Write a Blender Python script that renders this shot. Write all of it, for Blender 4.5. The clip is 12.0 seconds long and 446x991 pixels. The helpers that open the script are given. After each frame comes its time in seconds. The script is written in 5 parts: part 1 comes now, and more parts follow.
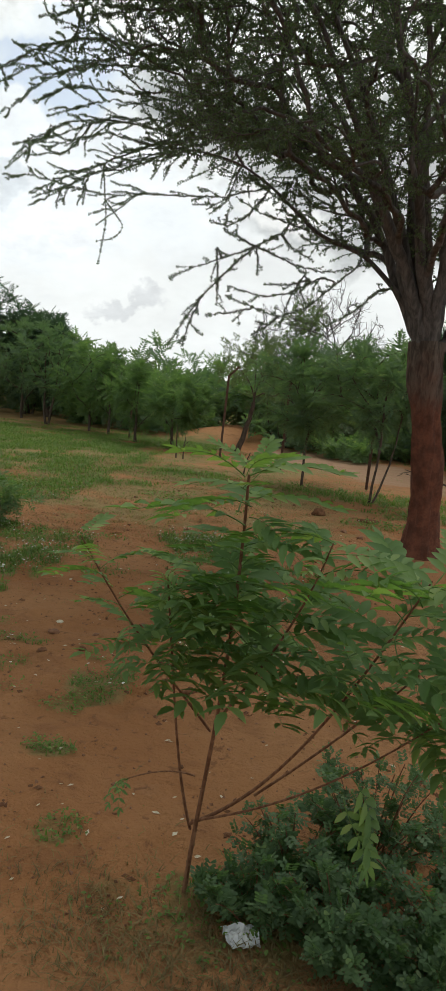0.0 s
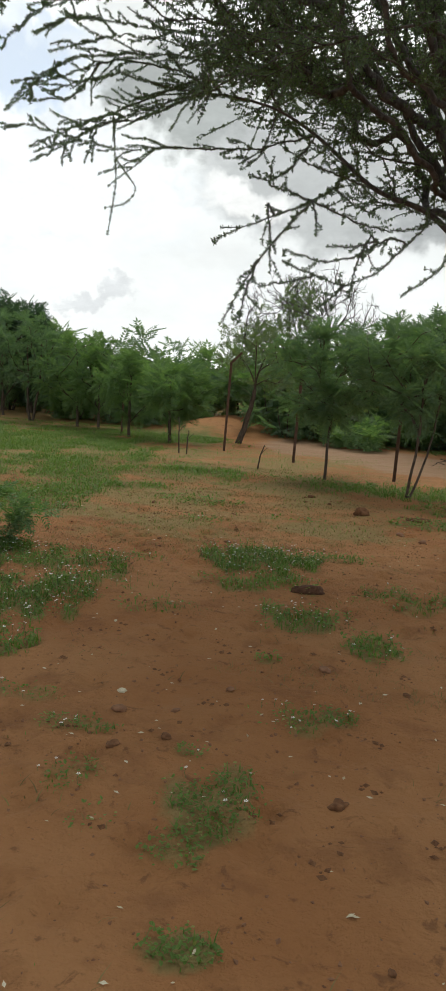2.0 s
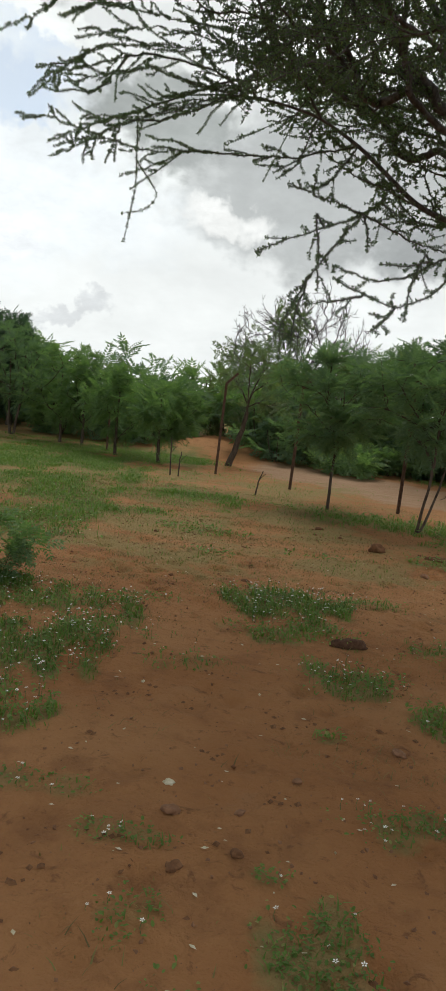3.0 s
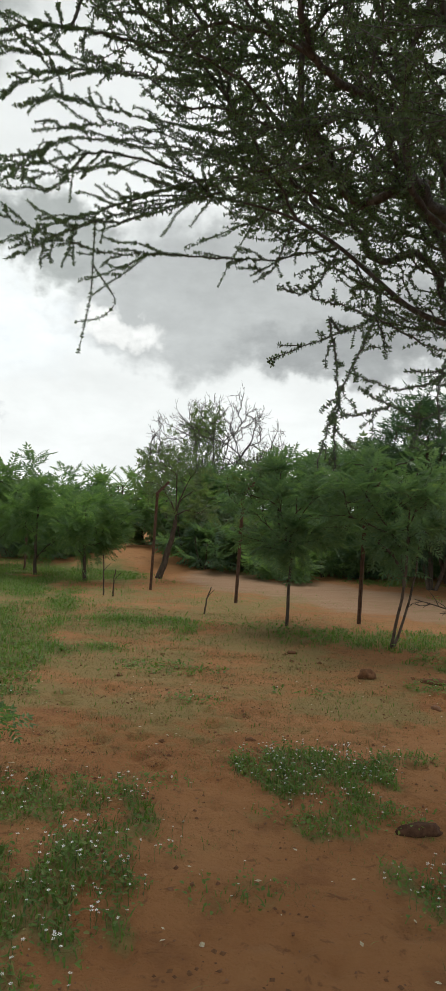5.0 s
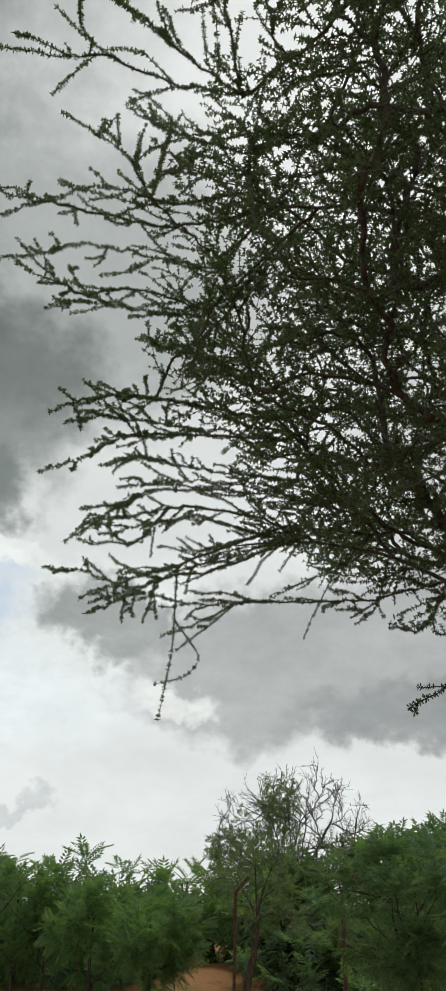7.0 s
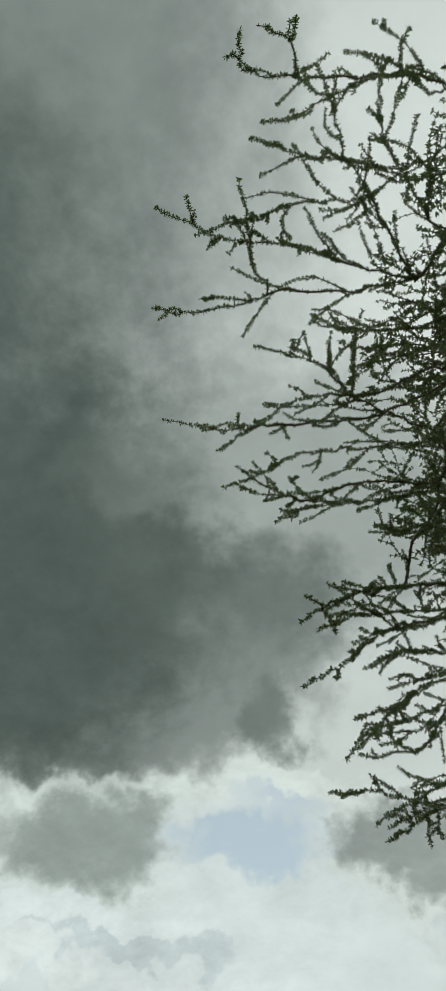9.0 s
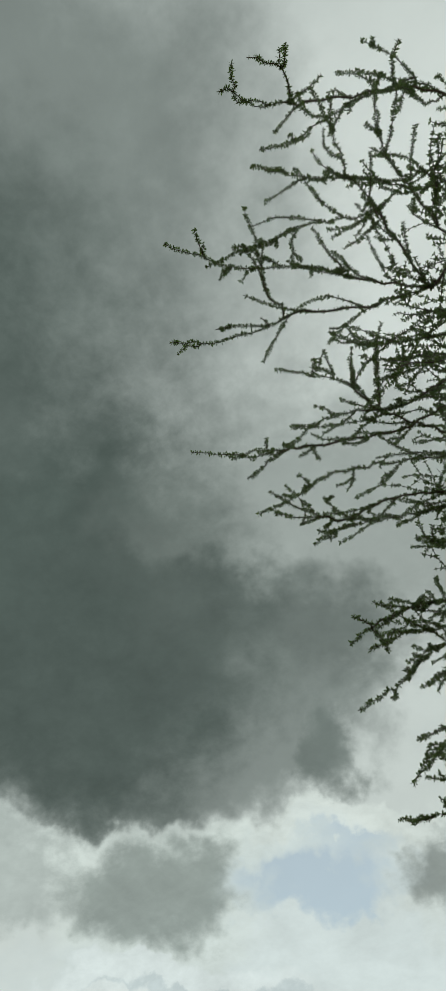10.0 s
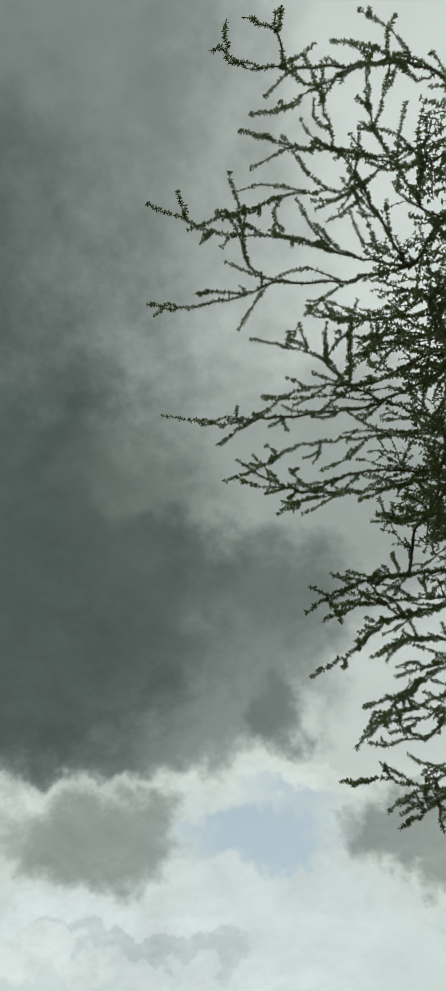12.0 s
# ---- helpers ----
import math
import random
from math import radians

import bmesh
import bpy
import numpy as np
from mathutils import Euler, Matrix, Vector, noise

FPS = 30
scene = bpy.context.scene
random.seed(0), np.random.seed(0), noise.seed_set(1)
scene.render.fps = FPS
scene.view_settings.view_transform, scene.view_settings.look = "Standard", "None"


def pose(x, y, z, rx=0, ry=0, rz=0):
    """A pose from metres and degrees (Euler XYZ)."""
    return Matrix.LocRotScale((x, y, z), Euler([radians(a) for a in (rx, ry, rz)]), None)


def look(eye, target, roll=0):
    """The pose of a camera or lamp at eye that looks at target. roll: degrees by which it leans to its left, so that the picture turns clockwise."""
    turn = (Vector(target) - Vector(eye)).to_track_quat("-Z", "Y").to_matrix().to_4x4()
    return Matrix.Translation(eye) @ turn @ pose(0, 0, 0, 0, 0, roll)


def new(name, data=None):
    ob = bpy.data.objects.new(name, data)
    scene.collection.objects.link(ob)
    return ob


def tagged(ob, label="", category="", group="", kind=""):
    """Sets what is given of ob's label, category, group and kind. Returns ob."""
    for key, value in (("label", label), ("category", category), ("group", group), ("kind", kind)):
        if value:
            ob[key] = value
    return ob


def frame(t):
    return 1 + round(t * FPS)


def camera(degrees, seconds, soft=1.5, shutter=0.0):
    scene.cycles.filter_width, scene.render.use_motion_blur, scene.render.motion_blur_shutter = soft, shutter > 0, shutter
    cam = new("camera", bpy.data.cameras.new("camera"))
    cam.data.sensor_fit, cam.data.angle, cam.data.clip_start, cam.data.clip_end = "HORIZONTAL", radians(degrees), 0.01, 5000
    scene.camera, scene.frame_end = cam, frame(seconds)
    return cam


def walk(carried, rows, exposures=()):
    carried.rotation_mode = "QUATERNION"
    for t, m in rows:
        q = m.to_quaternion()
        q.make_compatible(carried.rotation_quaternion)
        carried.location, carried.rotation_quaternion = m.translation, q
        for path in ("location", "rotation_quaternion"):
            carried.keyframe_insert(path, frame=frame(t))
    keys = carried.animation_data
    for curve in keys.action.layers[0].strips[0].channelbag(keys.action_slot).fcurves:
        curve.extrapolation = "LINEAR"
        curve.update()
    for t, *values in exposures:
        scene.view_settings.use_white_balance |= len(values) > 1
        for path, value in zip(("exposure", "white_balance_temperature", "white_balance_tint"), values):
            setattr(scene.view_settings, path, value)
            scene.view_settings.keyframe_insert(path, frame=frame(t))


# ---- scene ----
cam = camera(33.6, 12.0)
PATH = [
    (0, (2.396, 2.51, 1.539), (1.999, 4.45, 1.26), 5.1),
    (0.5, (2.202, 2.74, 1.51), (1.817, 4.681, 1.217), 2.9),
    (1, (2.006, 3.03, 1.493), (1.576, 4.963, 1.211), 4.6),
    (1.5, (1.758, 3.296, 1.497), (1.438, 5.248, 1.201), 5.0),
    (2, (1.536, 3.525, 1.486), (1.202, 5.473, 1.182), 3.3),
    (2.5, (1.302, 3.807, 1.492), (0.91, 5.744, 1.185), 5.4),
    (3, (1.01, 4.041, 1.499), (0.75, 6.009, 1.25), 5.6),
    (3.2, (0.923, 4.116, 1.531), (0.709, 6.09, 1.29), 5.1),
    (4.8, (0.263, 4.804, 1.679), (0.249, 6.804, 1.704), 3.8),
    (5, (0.226, 4.877, 1.664), (0.211, 6.877, 1.697), 2.5),
    (5.5, (0.131, 5.125, 1.71), (0.13, 7.115, 1.905), 0.2),
    (6, (0.02, 5.388, 1.657), (0.061, 7.35, 2.044), 2.9),
    (6.2, (-0.036, 5.479, 1.665), (0.074, 7.425, 2.116), 3.3),
    (6.5, (-0.08, 5.544, 1.675), (0.071, 7.419, 2.353), 2.0),
    (6.75, (-0.088, 5.578, 1.706), (-0.129, 7.378, 2.576), 1.0),
    (7, (-0.096, 5.611, 1.737), (-0.259, 7.354, 2.704), 0.0),
    (7.5, (-0.156, 5.716, 1.781), (-0.624, 7.324, 2.874), 0.5),
    (7.7, (-0.149, 5.735, 1.791), (-0.723, 7.29, 2.91), 1.8),
    (9.3, (-0.166, 5.78, 1.791), (-0.856, 6.989, 3.227), 0.5),
    (9.5, (-0.171, 5.785, 1.808), (-0.867, 6.99, 3.245), -0.4),
    (10, (-0.197, 5.833, 1.792), (-0.919, 6.964, 3.275), -1.8),
    (10.5, (-0.195, 5.786, 1.826), (-0.949, 7.004, 3.222), 1.3),
    (11, (-0.157, 5.722, 1.839), (-0.891, 7.102, 3.087), 1.2),
    (11.5, (-0.173, 5.762, 1.775), (-0.853, 7.12, 3.077), 0.6),
    (12, (-0.17, 5.78, 1.777), (-0.854, 7.025, 3.184), -1.0),
]
walk(cam, [(t, look(eye, target, roll)) for t, eye, target, roll in PATH],
     exposures=[(0.0, 0.07, 6500, 10), (1.0, 0.09, 6500, 10), (2.0, 0.16, 6500, 10), (3.0, 0.05, 6500, 10), (5.0, 0.10, 6500, 10), (5.5, 0.05, 6500, 10), (6.5, 0.04, 6500, 9), (7.1, -0.22, 6500, 8), (7.7, -0.36, 6480, 6), (9.3, -0.45, 6430, 0), (12.0, -0.5, 6430, 0)])


# ---- node helpers ----
def nd(tree, kind, **values):
    node = tree.nodes.new(kind)
    for key, value in values.items():
        if key in node.inputs:
            node.inputs[key].default_value = value
        else:
            setattr(node, key, value)
    return node


def mth(tree, op, a, b=None, c=None, clamp=False):
    node = tree.nodes.new("ShaderNodeMath")
    node.operation, node.use_clamp = op, clamp
    for i, v in enumerate((a, b, c)):
        if v is None:
            continue
        if isinstance(v, (int, float)):
            node.inputs[i].default_value = v
        else:
            tree.links.new(v, node.inputs[i])
    return node.outputs[0]


def step(tree, v, lo, hi, to_lo=0.0, to_hi=1.0):
    node = tree.nodes.new("ShaderNodeMapRange")
    node.interpolation_type = "SMOOTHSTEP"
    tree.links.new(v, node.inputs[0])
    for i, x in enumerate((lo, hi, to_lo, to_hi)):
        node.inputs[i + 1].default_value = x
    return node.outputs[0]


def mix(tree, fac, a, b, blend="MIX"):
    node = tree.nodes.new("ShaderNodeMix")
    node.data_type, node.blend_type = "RGBA", blend
    for k, v in ((0, fac), (6, a), (7, b)):
        if isinstance(v, (int, float)):
            node.inputs[k].default_value = v
        elif isinstance(v, tuple):
            node.inputs[k].default_value = (*v, 1.0)
        else:
            tree.links.new(v, node.inputs[k])
    return node.outputs[2]


def noisy(tree, vec, scale, detail=4.0, rough=0.55, distort=0.0):
    node = nd(tree, "ShaderNodeTexNoise", Scale=scale, Detail=detail, Roughness=rough, Distortion=distort)
    if vec is not None:
        tree.links.new(vec, node.inputs["Vector"])
    return node.outputs[0]


def heading(az, el):
    a, e = radians(az), radians(el)
    return Vector((math.sin(a) * math.cos(e), math.cos(a) * math.cos(e), math.sin(e)))


# ---- sky, sun ----
SUN_AZ, SUN_EL = 6.0, 62.0
world = bpy.data.worlds.new("sky")
scene.world = world
world.use_nodes = True
wt = world.node_tree
wt.nodes.clear()
coord = wt.nodes.new("ShaderNodeTexCoord").outputs["Generated"]
xyz = wt.nodes.new("ShaderNodeSeparateXYZ")
wt.links.new(coord, xyz.inputs[0])
blue = nd(wt, "ShaderNodeTexSky", sky_type="NISHITA", sun_disc=False, sun_elevation=radians(SUN_EL), sun_rotation=radians(SUN_AZ))
up = mth(wt, "ADD", mth(wt, "MAXIMUM", xyz.outputs[2], 0.0), 0.42)
flat = wt.nodes.new("ShaderNodeCombineXYZ")
wt.links.new(mth(wt, "DIVIDE", xyz.outputs[0], up), flat.inputs[0])
wt.links.new(mth(wt, "DIVIDE", xyz.outputs[1], up), flat.inputs[1])
big = noisy(wt, flat.outputs[0], 1.4, 6, 0.55, 0.4)
fine = noisy(wt, flat.outputs[0], 4.4, 7, 0.6, 0.2)
finer = noisy(wt, flat.outputs[0], 14.0, 6, 0.62, 0.3)
ragged = mth(wt, "ADD", mth(wt, "MULTIPLY", mth(wt, "SUBTRACT", big, 0.5), 1.0), mth(wt, "ADD", mth(wt, "MULTIPLY", mth(wt, "SUBTRACT", fine, 0.5), 0.5), mth(wt, "MULTIPLY", mth(wt, "SUBTRACT", finer, 0.5), 0.2)))


wisp = noisy(wt, flat.outputs[0], 38.0, 8, 0.66, 0.3)
torn = mth(wt, "ADD", mth(wt, "MULTIPLY", mth(wt, "SUBTRACT", fine, 0.5), 1.25), mth(wt, "ADD", mth(wt, "MULTIPLY", mth(wt, "SUBTRACT", finer, 0.5), 0.8), mth(wt, "ADD", mth(wt, "MULTIPLY", mth(wt, "SUBTRACT", big, 0.5), 0.5), mth(wt, "MULTIPLY", mth(wt, "SUBTRACT", wisp, 0.5), 0.55))))


# headings bent by noise, so that the banks get billowed outlines
bend = wt.nodes.new("ShaderNodeVectorMath")
bend.operation = "ADD"
wt.links.new(coord, bend.inputs[0])
pushes = []
for scale, amount in ((5.0, 0.17), (17.0, 0.085), (55.0, 0.032)):
    push = nd(wt, "ShaderNodeTexNoise", Scale=scale, Detail=3.0, Roughness=0.6)
    wt.links.new(coord, push.inputs["Vector"])
    off = nd(wt, "ShaderNodeVectorMath", operation="MULTIPLY_ADD")
    wt.links.new(push.outputs["Color"], off.inputs[0])
    off.inputs[1].default_value, off.inputs[2].default_value = (amount,) * 3, (-amount / 2,) * 3
    pushes.append(off.outputs[0])
for extra in pushes[1:]:
    total = nd(wt, "ShaderNodeVectorMath", operation="ADD")
    wt.links.new(pushes[0], total.inputs[0])
    wt.links.new(extra, total.inputs[1])
    pushes[0] = total.outputs[0]
wt.links.new(pushes[0], bend.inputs[1])
billow = bend.outputs[0]


def bank(az, el, wide, tall, soft, rough=1.0, boxy=2.0):
    """How far a cloud bank round a heading covers the sky, with a ragged rim; wide and tall in degrees; boxy: above 2 its sides run straighter."""
    c = heading(az, el)
    side = Vector((math.cos(radians(az)), -math.sin(radians(az)), 0))
    rise = side.cross(c)
    parts = []
    for axis, size in ((side, wide), (rise, tall)):
        d = wt.nodes.new("ShaderNodeVectorMath")
        d.operation = "DOT_PRODUCT"
        wt.links.new(billow, d.inputs[0])
        d.inputs[1].default_value = axis
        parts.append(mth(wt, "POWER", mth(wt, "ABSOLUTE", mth(wt, "DIVIDE", d.outputs["Value"], math.sin(radians(size)))), boxy))
    front = wt.nodes.new("ShaderNodeVectorMath")
    front.operation = "DOT_PRODUCT"
    wt.links.new(coord, front.inputs[0])
    front.inputs[1].default_value = c
    reach = mth(wt, "ADD", mth(wt, "ADD", parts[0], parts[1]), mth(wt, "MULTIPLY", torn, rough))
    return mth(wt, "MULTIPLY", step(wt, reach, 1.0 + soft, 1.0 - soft), step(wt, front.outputs["Value"], 0.0, 0.2))


# a bright thin overcast, paler towards the horizon, with grey banks in it
tone = mth(wt, "ADD", step(wt, xyz.outputs[2], 0.05, 0.75, 0.90, 0.80), mth(wt, "MULTIPLY", ragged, 0.42))
cloud = mix(wt, tone, (0.0, 0.0, 0.0), (0.97, 1.01, 1.0))
glow = wt.nodes.new("ShaderNodeVectorMath")
glow.operation = "DOT_PRODUCT"
wt.links.new(coord, glow.inputs[0])
glow.inputs[1].default_value = heading(SUN_AZ, SUN_EL)
shine = step(wt, mth(wt, "ADD", glow.outputs["Value"], mth(wt, "MULTIPLY", ragged, 0.06)), 0.93, 1.0)
cloud = mix(wt, mth(wt, "MULTIPLY", shine, 0.35), cloud, (1.15, 1.17, 1.15))
# heading, height, half widths, softness, raggedness, cover, colour (none: blue sky showing), straightness of the sides
BANKS = [
    (-30, 13.5, 17, 5.5, 0.7, 0.9, 0.5, (0.95, 1.03, 1.08), 2),
    (-27, 20.2, 7.0, 3.0, 0.4, 0.5, 0.85, None, 2),
    (-82, 70, 24, 16, 0.8, 0.5, 0.75, (0.135, 0.162, 0.153), 2),
    (-80, 42, 31, 26, 0.55, 0.4, 0.93, (0.105, 0.133, 0.123), 2),
    (-47, 38, 14.5, 13.5, 0.55, 0.5, 0.88, (0.105, 0.133, 0.123), 2),
    (-22, 44, 15, 11, 0.7, 0.8, 0.6, (0.27, 0.30, 0.287), 2),
    (-40, 22.4, 14, 1.9, 0.7, 0.6, 0.85, (0.95, 1.0, 0.98), 2),
    (-24, 23.2, 6, 1.1, 0.6, 0.6, 0.85, (0.95, 0.99, 0.97), 2),
    (-38, 34.0, 16.5, 9.6, 0.45, 0.3, 0.7, (0.108, 0.134, 0.125), 3),
    (-23.5, 28.2, 2.4, 3.4, 0.6, 0.9, 0.6, (0.17, 0.2, 0.19), 2),
    (-38.5, 19.8, 7.0, 4.8, 0.5, 0.7, 0.75, (0.9, 0.95, 0.93), 2),
    (-38.5, 20.1, 5.4, 3.6, 0.6, 0.6, 0.8, (0.32, 0.36, 0.345), 2),
    (-50, 20.5, 5.0, 3.4, 0.5, 0.7, 0.7, (0.5, 0.54, 0.53), 2),
    (-15.2, 19.4, 6.6, 4.4, 0.5, 0.6, 0.7, (0.9, 0.94, 0.92), 2),
    (-14.6, 19.2, 5.2, 3.2, 0.5, 0.6, 0.85, (0.34, 0.37, 0.36), 2),
    (4, 16.2, 15.5, 5.8, 0.65, 0.5, 0.75, (0.38, 0.405, 0.405), 3),
    (12, 12.6, 11, 2.4, 0.6, 0.6, 0.6, (0.30, 0.32, 0.325), 2),
    (-9.5, 13.6, 3.0, 1.6, 0.6, 0.7, 0.8, (0.98, 1.0, 0.98), 2),
    (-38, 13.8, 8.0, 1.9, 0.3, 1.4, 0.85, (0.98, 1.03, 1.05), 2),
    (-36, 12.8, 6.0, 0.9, 0.5, 1.4, 0.7, (0.7, 0.77, 0.81), 2),
    (-42, 11.8, 5.0, 1.2, 0.35, 1.4, 0.8, (1.0, 1.04, 1.05), 2),
    (-29, 10.4, 7.0, 1.0, 0.5, 1.3, 0.6, (0.98, 1.02, 1.05), 2),
    (-19.4, 5.9, 2.4, 0.7, 0.7, 1.2, 0.6, (0.6, 0.63, 0.65), 2),
    (40, 30, 26, 14, 0.8, 1.0, 0.7, (0.42, 0.44, 0.44), 2),
    (130, 45, 40, 25, 0.8, 1.0, 0.7, (0.36, 0.38, 0.38), 2),
    (-140, 35, 40, 20, 0.8, 1.0, 0.7, (0.36, 0.38, 0.38), 2),
]
for az, el, wide, tall, soft, rough, deep, grey, boxy in BANKS:
    cover = mth(wt, "MULTIPLY", bank(az, el, wide, tall, soft, rough, boxy), deep)
    if grey is None:
        pale = mix(wt, 1.0, blue.outputs[0], (0.13, 0.138, 0.132), "MULTIPLY")
        cloud = mix(wt, cover, cloud, mix(wt, 0.5, pale, (0.88, 0.92, 0.94)))
    else:
        shade = mix(wt, mth(wt, "ADD", mth(wt, "MULTIPLY", torn, 0.8), 0.5, clamp=True), tuple(v * 0.72 for v in grey), tuple(v * 1.3 for v in grey))
        cloud = mix(wt, cover, cloud, shade)
back = nd(wt, "ShaderNodeBackground", Strength=1.0)
wt.links.new(cloud, back.inputs[0])
wt.links.new(back.outputs[0], wt.nodes.new("ShaderNodeOutputWorld").inputs[0])

sun = new("sun", bpy.data.lights.new("sun", "SUN"))
sun.data.energy, sun.data.angle, sun.data.color = 1.5, radians(40), (1.0, 0.96, 0.9)
sun.matrix_world = look(heading(SUN_AZ, SUN_EL) * 50, (0, 0, 0))


# ---- materials ----
def material(name, rough=0.8, spec=0.3):
    m = bpy.data.materials.new(name)
    m.use_nodes = True
    tree = m.node_tree
    shader = tree.nodes["Principled BSDF"]
    shader.inputs["Roughness"].default_value = rough
    shader.inputs["Specular IOR Level"].default_value = spec
    return m, tree, shader


def bumped(tree, shader, height, strength, distance):
    b = nd(tree, "ShaderNodeBump", Strength=strength, Distance=distance)
    tree.links.new(height, b.inputs["Height"])
    tree.links.new(b.outputs[0], shader.inputs["Normal"])


def leaf_material(name, dark, light, yellow, glow=0.35, rough=0.55):
    """Leaves that differ one from another, and let some light through."""
    m, tree, shader = material(name, rough, 0.35)
    geo = tree.nodes.new("ShaderNodeNewGeometry")
    one = geo.outputs["Random Per Island"]
    place = tree.nodes.new("ShaderNodeTexCoord").outputs["Object"]
    patch = noisy(tree, place, 2.2, 3)
    col = mix(tree, mth(tree, "ADD", mth(tree, "MULTIPLY", one, 0.6), mth(tree, "MULTIPLY", step(tree, patch, 0.35, 0.65), 0.4)), dark, light)
    col = mix(tree, step(tree, one, 0.90, 1.0, 0.0, 0.75), col, yellow)
    tree.links.new(col, shader.inputs["Base Color"])
    thin = tree.nodes.new("ShaderNodeBsdfTranslucent")
    tree.links.new(mix(tree, 1.0, col, (1.3, 1.5, 0.6), "MULTIPLY"), thin.inputs[0])
    both = nd(tree, "ShaderNodeMixShader")
    both.inputs[0].default_value = glow
    tree.links.new(shader.outputs[0], both.inputs[1])
    tree.links.new(thin.outputs[0], both.inputs[2])
    tree.links.new(both.outputs[0], tree.nodes["Material Output"].inputs[0])
    return m


def bark_material(name, dark, light, mud=None, mud_top=1.6, scale=1.0):
    m, tree, shader = material(name, 0.92, 0.2)
    tc = tree.nodes.new("ShaderNodeTexCoord").outputs["Object"]
    squash = nd(tree, "ShaderNodeMapping", Scale=(9 * scale, 9 * scale, 2.2 * scale))
    tree.links.new(tc, squash.inputs[0])
    ridges = noisy(tree, squash.outputs[0], 2.4, 6, 0.65, 0.6)
    spots = noisy(tree, tc, 5.0, 4)
    col = mix(tree, step(tree, ridges, 0.35, 0.68), dark, light)
    col = mix(tree, step(tree, spots, 0.55, 0.75, 0.0, 0.5), col, tuple(0.6 * v for v in dark))
    if mud:
        zz = tree.nodes.new("ShaderNodeSeparateXYZ")
        tree.links.new(tc, zz.inputs[0])
        reach = mth(tree, "ADD", zz.outputs[2], mth(tree, "MULTIPLY", noisy(tree, tc, 1.6, 5), 1.6))
        coat = mix(tree, step(tree, noisy(tree, tc, 9.0, 6, 0.7), 0.35, 0.7), tuple(0.6 * v for v in mud), tuple(1.35 * v for v in mud))
        col = mix(tree, step(tree, reach, mud_top + 1.3, mud_top + 0.3, 0.0, 0.85), col, coat)
    tree.links.new(col, shader.inputs["Base Color"])
    bumped(tree, shader, ridges, 0.9, 0.02)
    return m


def ground_material():
    m, tree, shader = material("red_soil", 0.95, 0.15)
    tc = tree.nodes.new("ShaderNodeTexCoord").outputs["Object"]
    wide, mid, grit = noisy(tree, tc, 0.55, 5), noisy(tree, tc, 3.2, 6, 0.62), noisy(tree, tc, 38.0, 5, 0.7)
    col = mix(tree, step(tree, wide, 0.35, 0.65), (0.305, 0.140, 0.057), (0.37, 0.188, 0.083))
    blot = noisy(tree, tc, 1.25, 7, 0.68, 0.4)
    col = mix(tree, step(tree, blot, 0.52, 0.68, 0.0, 0.35), col, (0.19, 0.088, 0.040))
    col = mix(tree, step(tree, mid, 0.52, 0.66, 0.0, 0.45), col, (0.19, 0.088, 0.040))
    col = mix(tree, step(tree, mid, 0.42, 0.25, 0.0, 0.45), col, (0.31, 0.17, 0.09))
    col = mix(tree, step(tree, grit, 0.62, 0.78, 0.0, 0.45), col, (0.10, 0.055, 0.035))
    col = mix(tree, step(tree, grit, 0.36, 0.22, 0.0, 0.4), col, (0.34, 0.21, 0.14))
    clod = noisy(tree, tc, 13.0, 5, 0.68, 0.5)
    col = mix(tree, step(tree, clod, 0.57, 0.69, 0.0, 0.6), col, (0.13, 0.064, 0.032))
    sand = nd(tree, "ShaderNodeAttribute", attribute_name="sand").outputs["Fac"]
    streak = nd(tree, "ShaderNodeMapping", Scale=(0.5, 2.2, 1.0))
    tree.links.new(tc, streak.inputs[0])
    ruts = noisy(tree, streak.outputs[0], 1.6, 5)
    pale = mix(tree, ruts, (0.26, 0.15, 0.083), (0.40, 0.265, 0.172))
    col = mix(tree, step(tree, mth(tree, "ADD", sand, mth(tree, "MULTIPLY", mth(tree, "SUBTRACT", mid, 0.5), 0.8)), 0.3, 0.7), col, pale)
    green = nd(tree, "ShaderNodeAttribute", attribute_name="cover").outputs["Fac"]
    sward = mix(tree, noisy(tree, tc, 7.0, 5), (0.29, 0.20, 0.092), (0.19, 0.175, 0.066))
    patchy = mth(tree, "ADD", green, mth(tree, "MULTIPLY", mth(tree, "SUBTRACT", noisy(tree, tc, 2.4, 9, 0.72), 0.5), 2.6))
    col = mix(tree, step(tree, patchy, 0.3, 1.0, 0.0, 0.85), col, sward)
    turf = nd(tree, "ShaderNodeAttribute", attribute_name="turf").outputs["Fac"]
    lush = mth(tree, "ADD", turf, mth(tree, "MULTIPLY", mth(tree, "SUBTRACT", noisy(tree, tc, 1.6, 7, 0.7), 0.5), 2.0))
    col = mix(tree, step(tree, lush, 0.3, 1.0, 0.0, 0.75), col, mix(tree, noisy(tree, tc, 9.0, 5), (0.135, 0.15, 0.046), (0.092, 0.145, 0.042)))
    tree.links.new(col, shader.inputs["Base Color"])
    relief = mth(tree, "ADD", mth(tree, "MULTIPLY", mid, 0.7), mth(tree, "MULTIPLY", grit, 0.3))
    relief = mth(tree, "ADD", relief, mth(tree, "MULTIPLY", clod, 0.35))
    bumped(tree, shader, relief, 1.0, 0.075)
    return m


